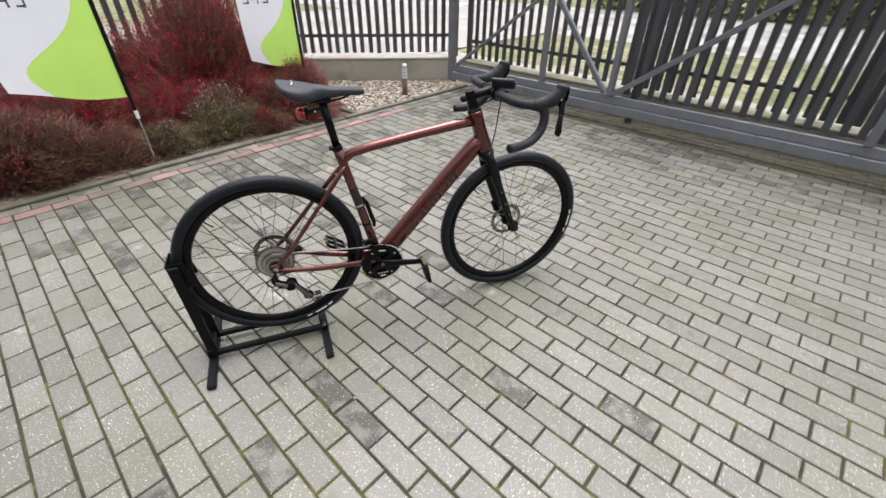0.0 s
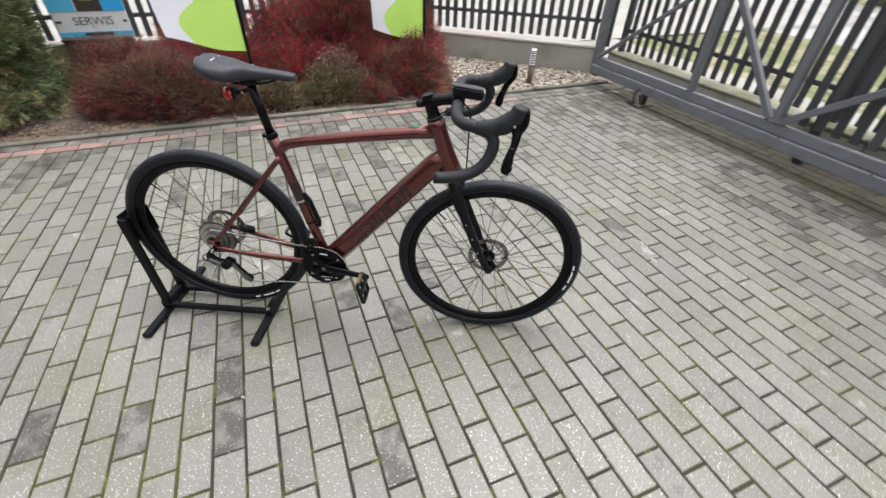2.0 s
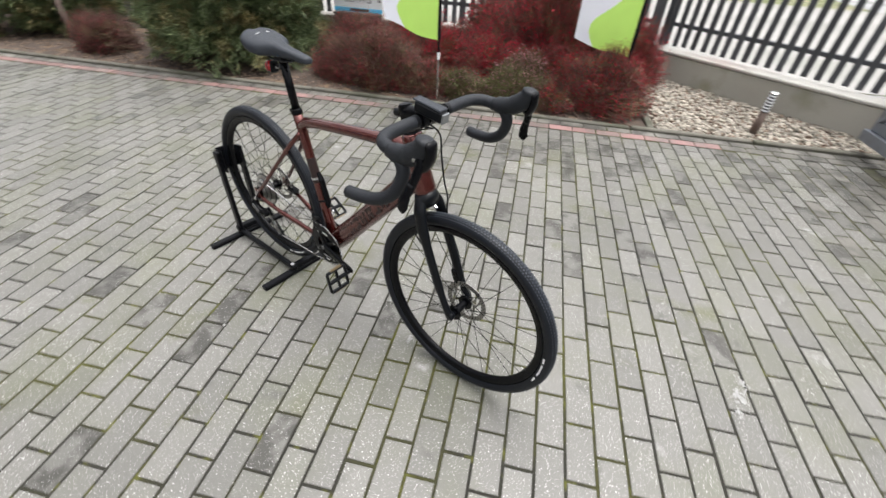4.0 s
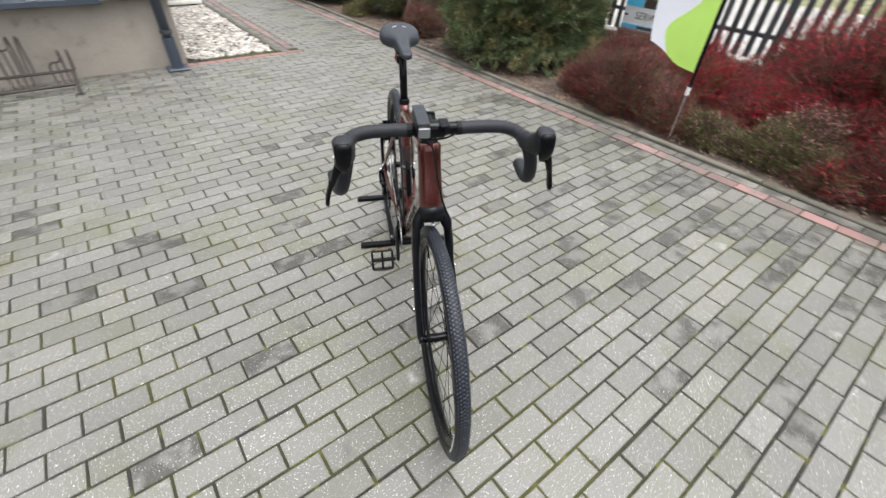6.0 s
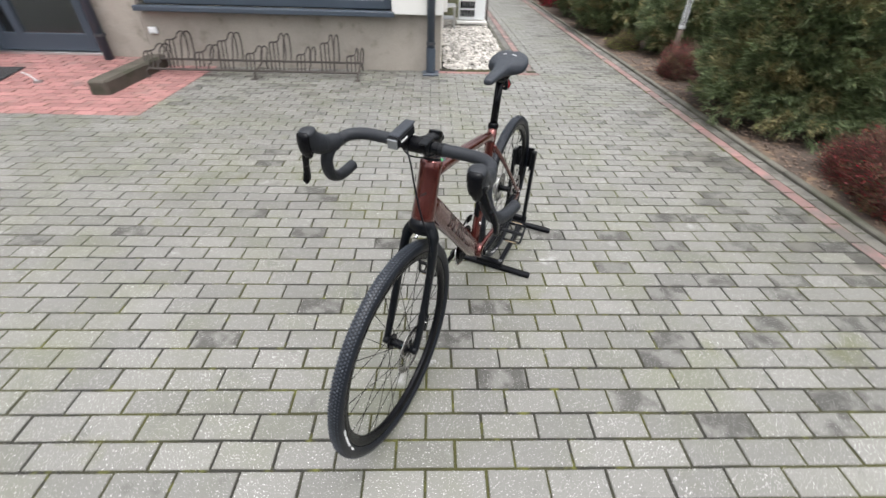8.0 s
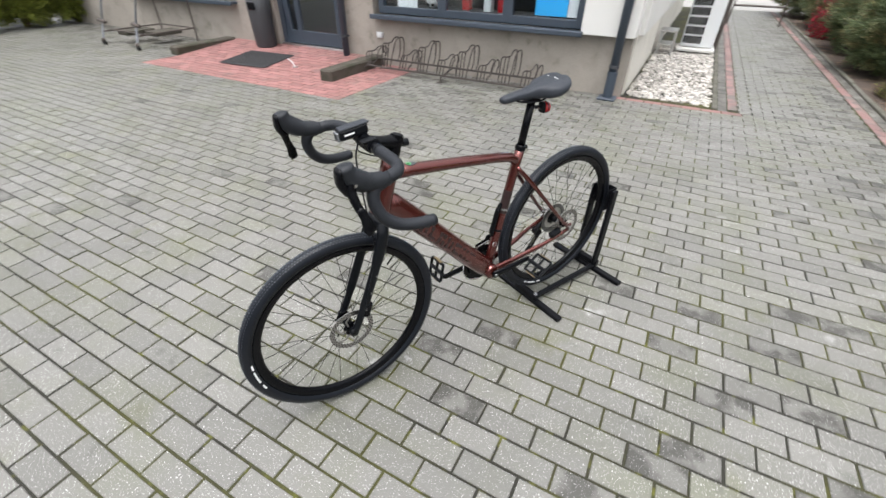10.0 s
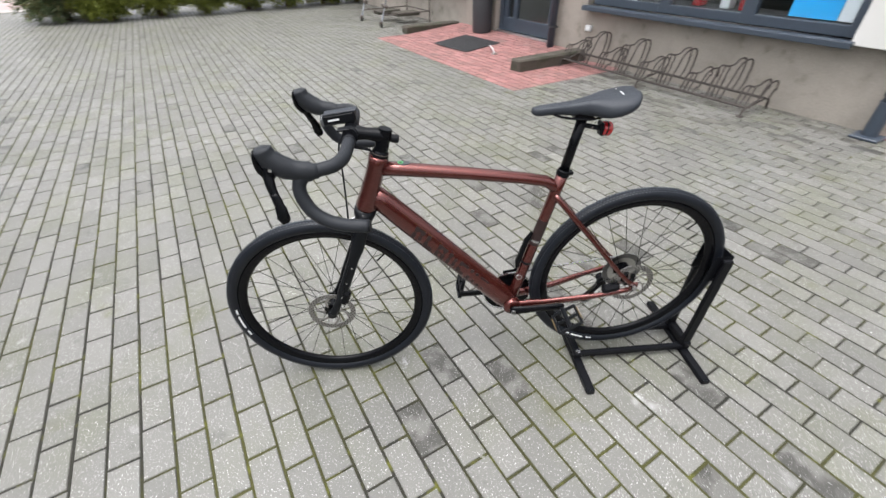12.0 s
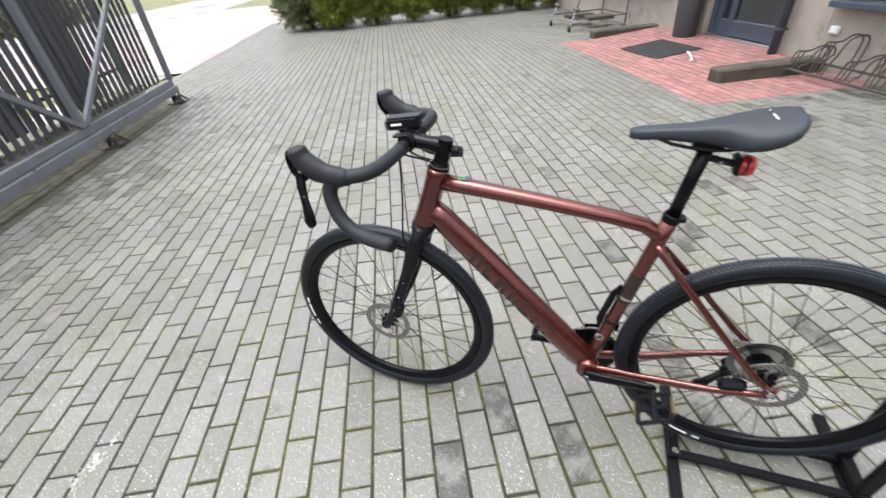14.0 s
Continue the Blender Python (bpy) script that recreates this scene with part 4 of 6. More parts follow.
# frame
frame_bm = tube([(0.8385, 0, 0.905), (0.84, 0, 0.9), (0.846, 0, 0.882), (0.86, 0, 0.84), (0.875, 0, 0.795), (0.891, 0, 0.75), (0.896, 0, 0.737)], [(0.0285, 0.0255), (0.033, 0.0285), (0.0325, 0.027), (0.032, 0.0265), (0.0335, 0.029), (0.0355, 0.032), (0.034, 0.031)], 20)
main_frame = part("head_tube", frame_bm, PAINT, bike, "", True)
part("top_tube", tube([(0.845, 0, 0.866), (0.78, 0, 0.859), (0.6, 0, 0.837), (0.42, 0, 0.811), (0.35, 0, 0.797), (0.32, 0, 0.778), (0.312, 0, 0.768)], [(0.0225, 0.0225), (0.022, 0.0205), (0.021, 0.0185), (0.0195, 0.0175), (0.018, 0.018), (0.017, 0.019), (0.014, 0.016)], 18), PAINT, bike, "", True)
dt = [(0.878, 0, 0.792), (0.84, 0, 0.755), (0.76, 0, 0.67), (0.62, 0, 0.522), (0.5, 0, 0.395), (0.44, 0, 0.333), (0.418, 0, 0.312)]
down_tube = part("down_tube", tube(dt, [(0.027, 0.032), (0.029, 0.036), (0.0305, 0.0385), (0.0305, 0.0385), (0.0325, 0.0405), (0.034, 0.041), (0.032, 0.035)], 20), PAINT, bike, "", True)
seat_dir = Vector((0.3 - 0.415, 0, 0.82 - 0.31))


def on_seat(z):
    return Vector((0.415, 0, 0.31)) + seat_dir * ((z - 0.31) / 0.51)


seat_tube = part("seat_tube", tube([on_seat(z) for z in (0.31, 0.4, 0.6, 0.76, 0.822)], [0.02, 0.0185, 0.0172, 0.0178, 0.018], 18), PAINT, bike, "", True)
part("tube_band", tube([on_seat(z) for z in (0.565, 0.57, 0.655, 0.66)], [0.0176, 0.0182, 0.0182, 0.0176], 18), DECAL, seat_tube, "black printed band")
part("bottom_bracket", tube([(0.415, -0.035, 0.31), (0.415, -0.031, 0.31), (0.415, 0.04, 0.31), (0.415, 0.044, 0.31)], [0.028, 0.032, 0.032, 0.028], 20, (1, 0, 0)), PAINT, bike, "", True)
for s in (-1, 1):
    part("chainstay", tube(curve_through([(0.41, s * 0.03, 0.312), (0.34, s * 0.034, 0.32), (0.24, s * 0.044, 0.336), (0.12, s * 0.062, 0.362), (0.0, s * 0.069, 0.39)], 3), [(0.010, 0.0175)] * 4 + [(0.0095, 0.013)] * 5 + [(0.008, 0.01)] * 4, 12), PAINT, bike, "", True)
    part("seatstay", tube(curve_through([(0.317, s * 0.012, 0.752), (0.27, s * 0.028, 0.7), (0.16, s * 0.05, 0.575), (0.06, s * 0.064, 0.46), (0.002, s * 0.069, 0.405)], 3), [0.0095] * 5 + [0.0082] * 8, 10), PAINT, bike, "", True)
    part("dropout", slab((0.0, s * 0.069, 0.4), (0.034, 0.008, 0.04), None, 0.006), PAINT, bike)
    part("axle_end", tube([(0, s * 0.072, 0.402), (0, s * 0.08, 0.402)], 0.0085, 12, (1, 0, 0)), CHROME, bike)
part("stay_bridge", tube([(0.285, -0.026, 0.715), (0.285, 0.026, 0.715)], 0.007, 8, (1, 0, 0)), PAINT, bike)

# lettering on the down tube as plain dark slanted shapes, a badge and a sticker
axis = Vector((dt[4][0] - dt[2][0], 0, dt[4][2] - dt[2][2])).normalized()
up = Vector((-axis.z, 0, axis.x))
if up.z < 0:
    up = -up
for s in (-1, 1):
    bm = bmesh.new()
    slant = Matrix((axis, Vector((0, s, 0)), up)).transposed()
    italic = slant @ Euler((0, radians(-16), 0)).to_matrix()
    for i in range(7):
        c = Vector((0.765, 0, 0.676)) + axis * (0.035 + i * 0.051) + Vector((0, s * 0.0288, 0)) - up * 0.002
        box(bm, c - axis * 0.012, (0.0125, 0.003, 0.042), italic)
        if i % 3 != 1:
            box(bm, c + axis * 0.0125, (0.0115, 0.003, 0.042 if i % 3 else 0.03), italic)
        if i % 2 == 0:
            box(bm, c + up * 0.0155 + axis * 0.004, (0.026, 0.0028, 0.01), slant)
        if i % 3 == 1:
            box(bm, c - up * 0.0155 + axis * 0.006, (0.028, 0.0028, 0.01), slant)
        if i % 3 == 2:
            box(bm, c + axis * 0.001, (0.022, 0.0026, 0.01), slant)
    part("lettering", bm, DECAL, down_tube, "dark unreadable lettering")
for s, (dx, w) in ((1, (0.004, 0.02)), (-1, (-0.004, 0.014))):
    part("head_badge", slab((0.8935 + 0.0, dx * 0.8, 0.818 + dx), (0.004, w, 0.006), Euler((radians(35 * s), radians(-18), 0)).to_matrix()), DECAL, main_frame)
part("tube_sticker", tube([(0.775, 0, 0.8765), (0.775, 0, 0.879)], [(0.021, 0.0115), (0.0205, 0.011)], 24, (1, 0, 0)), FLAG_INK, bike, "dark oval sticker")
part("sticker_ring", turned([(0.0085, 0), (0.0085, 0.0012), (0.005, 0.0012), (0.005, 0)], 20, (0, 0, 0)), GREEN_INK, bike, "green ring").matrix_local = pose(0.781, 0, 0.8795, 90, 0, 0)

# fork
fork = part("fork", tube([(0.893, 0, 0.742), (0.899, 0, 0.725), (0.906, 0, 0.7)], [(0.033, 0.033), (0.042, 0.034), (0.044, 0.026)], 20), CARBON, bike, "satin black fork", True)
for s in (-1, 1):
    part("fork_blade", tube(curve_through([(0.897, s * 0.022, 0.728), (0.91, s * 0.043, 0.69), (0.934, s * 0.05, 0.62), (0.99, s * 0.053, 0.48), (1.03, s * 0.053, 0.39), (1.05, s * 0.052, 0.352)], 4), [(0.017, 0.02)] * 5 + [(0.0125, 0.021)] * 4 + [(0.0115, 0.017)] * 5 + [(0.011, 0.0135)] * 7, 14), CARBON, fork, "", True)
    part("fork_end", tube([(1.052, s * 0.042, 0.352), (1.052, s * 0.059, 0.352)], 0.015, 14, (1, 0, 0)), CARBON, fork, "", True)
    for z, x in ((0.56, 0.956), (0.5, 0.981), (0.44, 1.005)):
        part("boss_bolt", tube([(x, s * 0.063, z), (x, s * 0.068, z)], 0.0032, 8, (1, 0, 0)), CHROME, fork)
part("crown_bolt", tube([(0.93, 0, 0.704), (0.94, 0, 0.7)], 0.005, 8), CHROME, fork)

# cockpit
part("headset", tube([(0.8375, 0, 0.903), (0.834, 0, 0.913), (0.832, 0, 0.92), (0.826, 0, 0.938)], [0.026, 0.024, 0.0195, 0.0195], 18), BLACK, bike)
part("spacer_ring", tube([(0.8345, 0, 0.911), (0.8338, 0, 0.9135)], 0.0248, 18), ZINC, bike)
stem = part("stem", tube([(0.803, 0, 0.958), (0.812, 0, 0.958), (0.832, 0, 0.962), (0.862, 0, 0.967), (0.89, 0, 0.971), (0.901, 0, 0.972)], [(0.015, 0.015), (0.0195, 0.0205), (0.0205, 0.02), (0.018, 0.0165), (0.0215, 0.019), (0.022, 0.02)], 16), BLACK, bike, "", True)
part("steerer_clamp", tube([(0.8275, 0, 0.936), (0.8145, 0, 0.977)], 0.0195, 18), BLACK, stem)
part("top_cap", tube([(0.8145, 0, 0.976), (0.8135, 0, 0.98)], 0.0165, 18), PLASTIC, stem)
part("bar_clamp", tube([(0.906, -0.024, 0.972), (0.906, 0.024, 0.972)], 0.0215, 18, (1, 0, 0)), BLACK, stem)
part("mount_stub", tube([(0.812, 0.0, 0.953), (0.803, 0, 0.952), (0.8, 0, 0.9515), (0.782, 0, 0.95), (0.78, 0, 0.9497)], [0.006, 0.007, 0.0115, 0.0115, 0.009], 14), PLASTIC, bike)
part("bar_centre", tube([(0.906, -0.1, 0.972), (0.906, 0.1, 0.972)], 0.0155, 16, (1, 0, 0)), BLACK, bike)
for s in (-1, 1):
    path = curve_through([(0.906, s * 0.06, 0.972), (0.907, s * 0.12, 0.973), (0.912, s * 0.168, 0.973), (0.932, s * 0.2, 0.971), (0.965, s * 0.21, 0.967), (0.995, s * 0.214, 0.957), (1.01, s * 0.219, 0.935), (1.006, s * 0.226, 0.904), (0.987, s * 0.234, 0.872), (0.952, s * 0.242, 0.849), (0.908, s * 0.25, 0.84), (0.86, s * 0.257, 0.839)], 5)
    rad = [0.0158 + 0.0007 * (1 if i % 2 else 0) for i in range(len(path))]
    bar_ob = part("handlebar", tube(path, rad, 14, None), TAPE, bike, "wrapped drop bar", True)
    part("bar_plug", tube([(0.8605, s * 0.257, 0.839), (0.856, s * 0.2575, 0.839)], [0.0155, 0.0135], 14), PLASTIC, bar_ob)
    part("tape_band", tube([(0.906, s * 0.056, 0.972), (0.906, s * 0.068, 0.972)], 0.0172, 14, (1, 0, 0)), PLASTIC, bar_ob)
    hood = part("brake_hood", tube(curve_through([(0.962, s * 0.21, 0.966), (0.99, s * 0.213, 0.967), (1.02, s * 0.215, 0.974), (1.042, s * 0.216, 0.985), (1.06, s * 0.2165, 1.0), (1.07, s * 0.217, 1.02), (1.073, s * 0.217, 1.031)], 3), [(0.017, 0.018)] * 2 + [(0.0195, 0.0235)] * 5 + [(0.0215, 0.026)] * 6 + [(0.021, 0.0225)] * 4 + [(0.0175, 0.0185)] + [(0.0105, 0.011)], 16), HOOD, bike, "black rubber brake hood", True)
    part("hood_front", tube(curve_through([(1.083, s * 0.217, 1.026), (1.087, s * 0.2175, 1.008), (1.084, s * 0.219, 0.986), (1.072, s * 0.223, 0.962)], 3), [(0.0125, 0.005)] + [(0.0178, 0.0085)] * 4 + [(0.0165, 0.0105)] * 3 + [(0.0125, 0.0095)] * 2, 14), BLACK, hood, "glossy black lever housing", True)
    part("lever_body", tube([(1.046, s * 0.218, 0.993), (1.061, s * 0.222, 0.976), (1.065, s * 0.227, 0.962)], [(0.012, 0.013), (0.012, 0.012), (0.009, 0.01)], 12), BLACK, hood)
    lever = part("brake_lever", tube(curve_through([(1.06, s * 0.222, 0.998), (1.067, s * 0.23, 0.974), (1.065, s * 0.24, 0.949), (1.059, s * 0.2485, 0.926)], 3), [(0.011, 0.0115)] * 3 + [(0.0085, 0.0115)] * 4 + [(0.007, 0.0105)] * 3, 10), BLACK, hood, "", True)
    part("lever_blade", tube(curve_through([(1.06, s * 0.248, 0.932), (1.054, s * 0.2545, 0.914), (1.049, s * 0.261, 0.894), (1.048, s * 0.265, 0.876), (1.052, s * 0.266, 0.864)], 3), [(0.0068, 0.01)] * 2 + [(0.0058, 0.0115)] * 3 + [(0.0055, 0.014)] * 3 + [(0.005, 0.0155)] * 2 + [(0.005, 0.0125), (0.0045, 0.0075), (0.003, 0.002)], 10), BLACK, lever, "black lever blade", True)
    part("lever_pin", tube([(1.058, s * 0.2365, 0.985), (1.058, s * 0.24, 0.985)], 0.0042, 8, (1, 0, 0)), CHROME, hood)

part("brake_hose", tube(curve_through([(0.925, -0.03, 0.965), (0.945, -0.008, 0.935), (0.945, 0.003, 0.87), (0.945, 0.02, 0.79), (0.945, 0.042, 0.72), (0.945, 0.051, 0.64), (0.99, 0.066, 0.5), (1.005, 0.063, 0.44)], 6), 0.0026, 7, None), PLASTIC, bike, "black brake hose")
part("brake_hose", tube(curve_through([(0.915, 0.05, 0.96), (0.9, 0.035, 0.945), (0.875, 0.015, 0.93), (0.85, 0.006, 0.918)], 6), 0.0025, 7, None), PLASTIC, bike, "black cable")
part("gear_cable", tube(curve_through([(0.915, -0.05, 0.96), (0.93, -0.02, 0.95), (0.9, 0.0, 0.935), (0.86, -0.006, 0.92)], 6), 0.0022, 7, None), PLASTIC, bike, "black cable")

lamp = part("front_light", slab((0.935, -0.037, 1.002), (0.088, 0.032, 0.03), Euler((0, radians(7), 0)).to_matrix(), 0.005), PLASTIC, bike, "grey battery bicycle light")
part("light_cover", slab((0.932, -0.037, 1.0185), (0.09, 0.03, 0.005), Euler((0, radians(7), 0)).to_matrix(), 0.002), SADDLE, lamp)
part("light_lens", slab((0.981, -0.037, 0.9945), (0.006, 0.028, 0.026), Euler((0, radians(7), 0)).to_matrix(), 0.002), CLEAR_LENS, lamp, "clear lens")
part("light_bracket", tube([(0.906, -0.045, 0.972), (0.906, -0.029, 0.972)], 0.0205, 16, (1, 0, 0)), PLASTIC, lamp)
part("light_print", slab((0.95, -0.0205, 1.0), (0.03, 0.001, 0.005), Euler((0, radians(7), 0)).to_matrix()), WHITE_INK, lamp)
mount = part("computer_mount", slab((0.918, 0.022, 0.991), (0.04, 0.024, 0.006), Euler((0, radians(6), 0)).to_matrix(), 0.002), PLASTIC, bike)
part("mount_clamp", tube([(0.906, 0.013, 0.975), (0.906, 0.033, 0.975)], 0.0205, 14, (1, 0, 0)), PLASTIC, mount)

# seat
part("seat_collar", tube([on_seat(z) for z in (0.813, 0.816, 0.829, 0.832)], [0.0185, 0.0205, 0.0205, 0.0185], 18), BLACK, bike)
part("collar_bolt", slab(on_seat(0.822) + Vector((-0.022, 0, 0)), (0.014, 0.022, 0.012), None, 0.003), BLACK, bike)
post_top = on_seat(0.822) + Vector((-0.0295, 0, 0.176))
seatpost = part("seatpost", tube([on_seat(0.815), post_top], 0.0142, 18), BLACK, bike, "", True)
part("saddle_clamp", slab(post_top + Vector((0.004, 0, 0.0)), (0.055, 0.045, 0.03), None, 0.007), BLACK, seatpost)
stations = [(0.417, 0.0075, 1.016, 1.0035), (0.413, 0.014, 1.0195, 1.0005), (0.395, 0.0185, 1.0235, 0.9985), (0.3497, 0.0205, 1.0298, 1.0013), (0.3066, 0.023, 1.0339, 0.9978), (0.2731, 0.028, 1.0413, 0.9965), (0.2492, 0.039, 1.0449, 0.9962), (0.23, 0.056, 1.048, 0.997), (0.21, 0.068, 1.052, 1.001), (0.185, 0.0735, 1.056, 1.008), (0.16, 0.073, 1.06, 1.02), (0.144, 0.066, 1.062, 1.032), (0.137, 0.05, 1.062, 1.041)]
bm, rings = bmesh.new(), []
for x, w, zt, zb in stations:
    ring = []
    for i in range(20):
        a = 2 * math.pi * i / 20
        c, d = math.cos(a), math.sin(a)
        yy = w * math.copysign(abs(c) ** 0.75, c)
        mid = zb + 0.45 * (zt - zb)
        dip = 0.005 * max(0, 1 - abs(yy) / 0.02) if x < 0.36 else 0
        zz = mid + (zt - mid) * abs(d) ** 0.55 - dip if d >= 0 else mid - (mid - zb) * abs(d) ** 0.8
        ring.append(bm.verts.new((x + 0.012 * (abs(yy) / 0.07) ** 2, yy, zz - 0.011 * (abs(yy) / 0.073) ** 2)))
    rings.append(ring)
for a, b in zip(rings, rings[1:]):
    for i in range(20):
        bm.faces.new((a[i], a[(i + 1) % 20], b[(i + 1) % 20], b[i]))
bm.faces.new(rings[0])
bm.faces.new(rings[-1][::-1])
saddle = part("saddle", bm, SADDLE, bike, "dark grey padded saddle", True)
part("saddle_print", slab((0.18, 0.034, 1.0505), (0.0022, 0.05, 0.002), Euler((radians(-17), 0, radians(20))).to_matrix()), WHITE_INK, saddle)
part("saddle_print", slab((0.18, -0.034, 1.0505), (0.0022, 0.05, 0.002), Euler((radians(17), 0, radians(-20))).to_matrix()), WHITE_INK, saddle)
for s in (-1, 1):
    part("saddle_rail", tube(curve_through([(0.38, s * 0.01, 1.012), (0.34, s * 0.02, 0.998), (0.29, s * 0.022, 0.991), (0.23, s * 0.022, 0.993), (0.175, s * 0.03, 1.03)], 4), 0.0035, 8, None), BLACK, saddle)
tail = part("tail_light", tube([(0.21, 0, 0.9545), (0.192, 0, 0.9525), (0.187, 0, 0.952), (0.183, 0, 0.9515)], [0.019, 0.0205, 0.0185, 0.012], 20), RED_LENS, bike, "round red rear light", True)
part("light_bezel", tube([(0.2, 0, 0.9535), (0.203, 0, 0.954)], 0.0212, 20), PLASTIC, tail)
part("light_core", tube([(0.185, 0, 0.9518), (0.181, 0, 0.9514)], 0.006, 10), CLEAR_LENS, tail)
part("light_back", slab((0.214, 0, 0.955), (0.012, 0.03, 0.04), Euler((0, radians(8), 0)).to_matrix(), 0.004), PLASTIC, tail)
part("light_arm", tube([(0.218, 0, 0.956), (0.244, 0, 0.961), (0.272, 0, 0.968)], 0.007, 10), PLASTIC, tail)
part("arm_bolt", tube([(0.244, -0.011, 0.96), (0.244, 0.011, 0.96)], 0.004, 8, (1, 0, 0)), CHROME, tail)

# lock holder on the seat tube
lock = part("lock_holder", tube([on_seat(0.46) + Vector((0.024, 0, 0.01)), on_seat(0.48) + Vector((0.029, 0, 0.01)), on_seat(0.57) + Vector((0.027, 0, 0.012)), on_seat(0.6) + Vector((0.02, 0, 0.01))], [(0.01, 0.006), (0.012, 0.009), (0.011, 0.009), (0.008, 0.005)], 12), BLACK, bike)
part("lock_loop", turned([(0.011, 0.002), (0.0085, 0.002), (0.0085, -0.002), (0.011, -0.002)], 18), CHROME, lock).matrix_local = Matrix.Translation(on_seat(0.435) + Vector((0.012, 0.018, 0)))
part("band_strap", tube([on_seat(0.487), on_seat(0.495)], 0.0195, 16), PLASTIC, lock)
part("band_strap", tube([on_seat(0.578), on_seat(0.586)], 0.0195, 16), CHROME, lock)

# drivetrain on the right side
ring_bm = turned([(0.086, 0.0015), (0.05, 0.0015), (0.05, -0.0015), (0.086, -0.0015)], 72)
crankset = part("chainring", ring_bm, BLACK, bike, "black toothed chainring")
bm = bmesh.new()
for i in range(46):
    a = 2 * math.pi * i / 46
    box(bm, (0.0885 * math.cos(a), 0, 0.0885 * math.sin(a)), (0.006, 0.0022, 0.005), Euler((0, -a, 0)).to_matrix())
part("teeth", bm, BLACK, crankset)
part("inner_ring", turned([(0.066, 0.0095), (0.012, 0.0095), (0.012, 0.0065), (0.066, 0.0065)], 60), BLACK, crankset)
for i in range(4):
    a = 0.6 + i * math.pi / 2
    part("spider_arm", tube([(0.012 * math.cos(a), -0.004, 0.012 * math.sin(a)), (0.07 * math.cos(a), 0.0, 0.07 * math.sin(a))], [(0.005, 0.014), (0.003, 0.009)], 10), BLACK, crankset)
    part("ring_bolt", tube([(0.068 * math.cos(a), -0.004, 0.068 * math.sin(a)), (0.068 * math.cos(a), -0.001, 0.068 * math.sin(a))], 0.005, 10, (1, 0, 0)), CHROME, crankset)
part("ring_print", slab((0.0, -0.003, -0.068), (0.022, 0.001, 0.0045)), WHITE_INK, crankset)
for x in (-0.018, -0.006, 0.006, 0.018):
    part("ring_print", slab((x, -0.003, -0.054), (0.006, 0.001, 0.004)), WHITE_INK, crankset)
part("ring_print", slab((0.004, -0.003, 0.062), (0.028, 0.001, 0.004), Euler((0, radians(8), 0)).to_matrix()), WHITE_INK, crankset)
crankset.matrix_local = pose(0.415, -0.0465, 0.31)
for s, sign in ((-1, 1), (1, -1)):
    ex, ez = 0.415 + sign * 0.168, 0.31 - sign * 0.02
    crank = part("crank_arm", tube([(0.415 - sign * 0.012, s * 0.054, 0.311), (0.415, s * 0.056, 0.31), (0.415 + sign * 0.05, s * 0.061, 0.31 - sign * 0.006), (ex - sign * 0.02, s * 0.069, ez + sign * 0.002), (ex, s * 0.071, ez), (ex + sign * 0.01, s * 0.071, ez)], [(0.006, 0.012), (0.0095, 0.0195), (0.0085, 0.016), (0.0075, 0.0135), (0.0075, 0.014), (0.004, 0.008)], 14), BLACK, bike, "", True)
    part("crank_bolt", tube([(0.415, s * 0.062, 0.31), (0.415, s * 0.067, 0.31)], [0.009, 0.007], 14, (1, 0, 0)), COG_DARK, crank)
    lean = radians(80 if s < 0 else 35)
    pedal = part("pedal", tube([(0, s * 0.005, 0), (0, s * 0.1, 0)], 0.0085, 12, (1, 0, 0)), PLASTIC, bike, "black platform pedal")
    for x in (-0.042, 0.042):
        part("pedal_cage", slab((x, s * 0.058, 0), (0.009, 0.082, 0.016), None, 0.003), PLASTIC, pedal)
    for y in (0.018, 0.058, 0.098):
        part("pedal_web", slab((0, s * y, 0), (0.082, 0.009, 0.014), None, 0.003), PLASTIC, pedal)
    for x in (-0.0475, 0.0475):
        part("reflector", slab((x, s * 0.058, 0), (0.004, 0.05, 0.012)), GOLD, pedal, "amber reflector")
    pedal.matrix_local = Matrix.Translation((ex, s * 0.076, ez)) @ Euler((0, lean, 0)).to_matrix().to_4x4()
cassette = None
for i, r in enumerate((0.072, 0.064, 0.057, 0.051, 0.046, 0.041, 0.037, 0.033, 0.029, 0.026)):
    bm = turned([(r, 0.0009), (r * (0.52 if i else 0.76), 0.0009), (r * (0.52 if i else 0.76), -0.0009), (r, -0.0009)], 44)
    teeth = max(11, int(r / 0.002))
    for k in range(teeth):
        a = 2 * math.pi * k / teeth
        box(bm, (r * math.cos(a), 0, r * math.sin(a)), (0.005, 0.0016, 0.004), Euler((0, -a, 0)).to_matrix())
    ob = part("cog" if i else "cassette", bm, COG_DARK if i % 3 == 0 else COG, cassette if i else bike, "" if i else "steel sprocket cassette")
    if i:
        ob.matrix_local = pose(0, -0.0038 * i, 0)
    else:
        cassette = ob
        cassette.matrix_local = pose(0, -0.024, 0.402)
part("freehub", tube([(0, -0.002, 0), (0, -0.038, 0)], 0.022, 16, (1, 0, 0)), BLACK, cassette)
mech = part("rear_derailleur", tube(curve_through([(0.006, -0.074, 0.385), (-0.012, -0.08, 0.366), (-0.01, -0.086, 0.346), (0.012, -0.087, 0.33), (0.034, -0.08, 0.322)], 3), [(0.011, 0.011)] * 4 + [(0.014, 0.016)] * 6 + [(0.012, 0.017)] * 3, 12, None), BLACK, bike, "black rear derailleur with steel bolts", True)
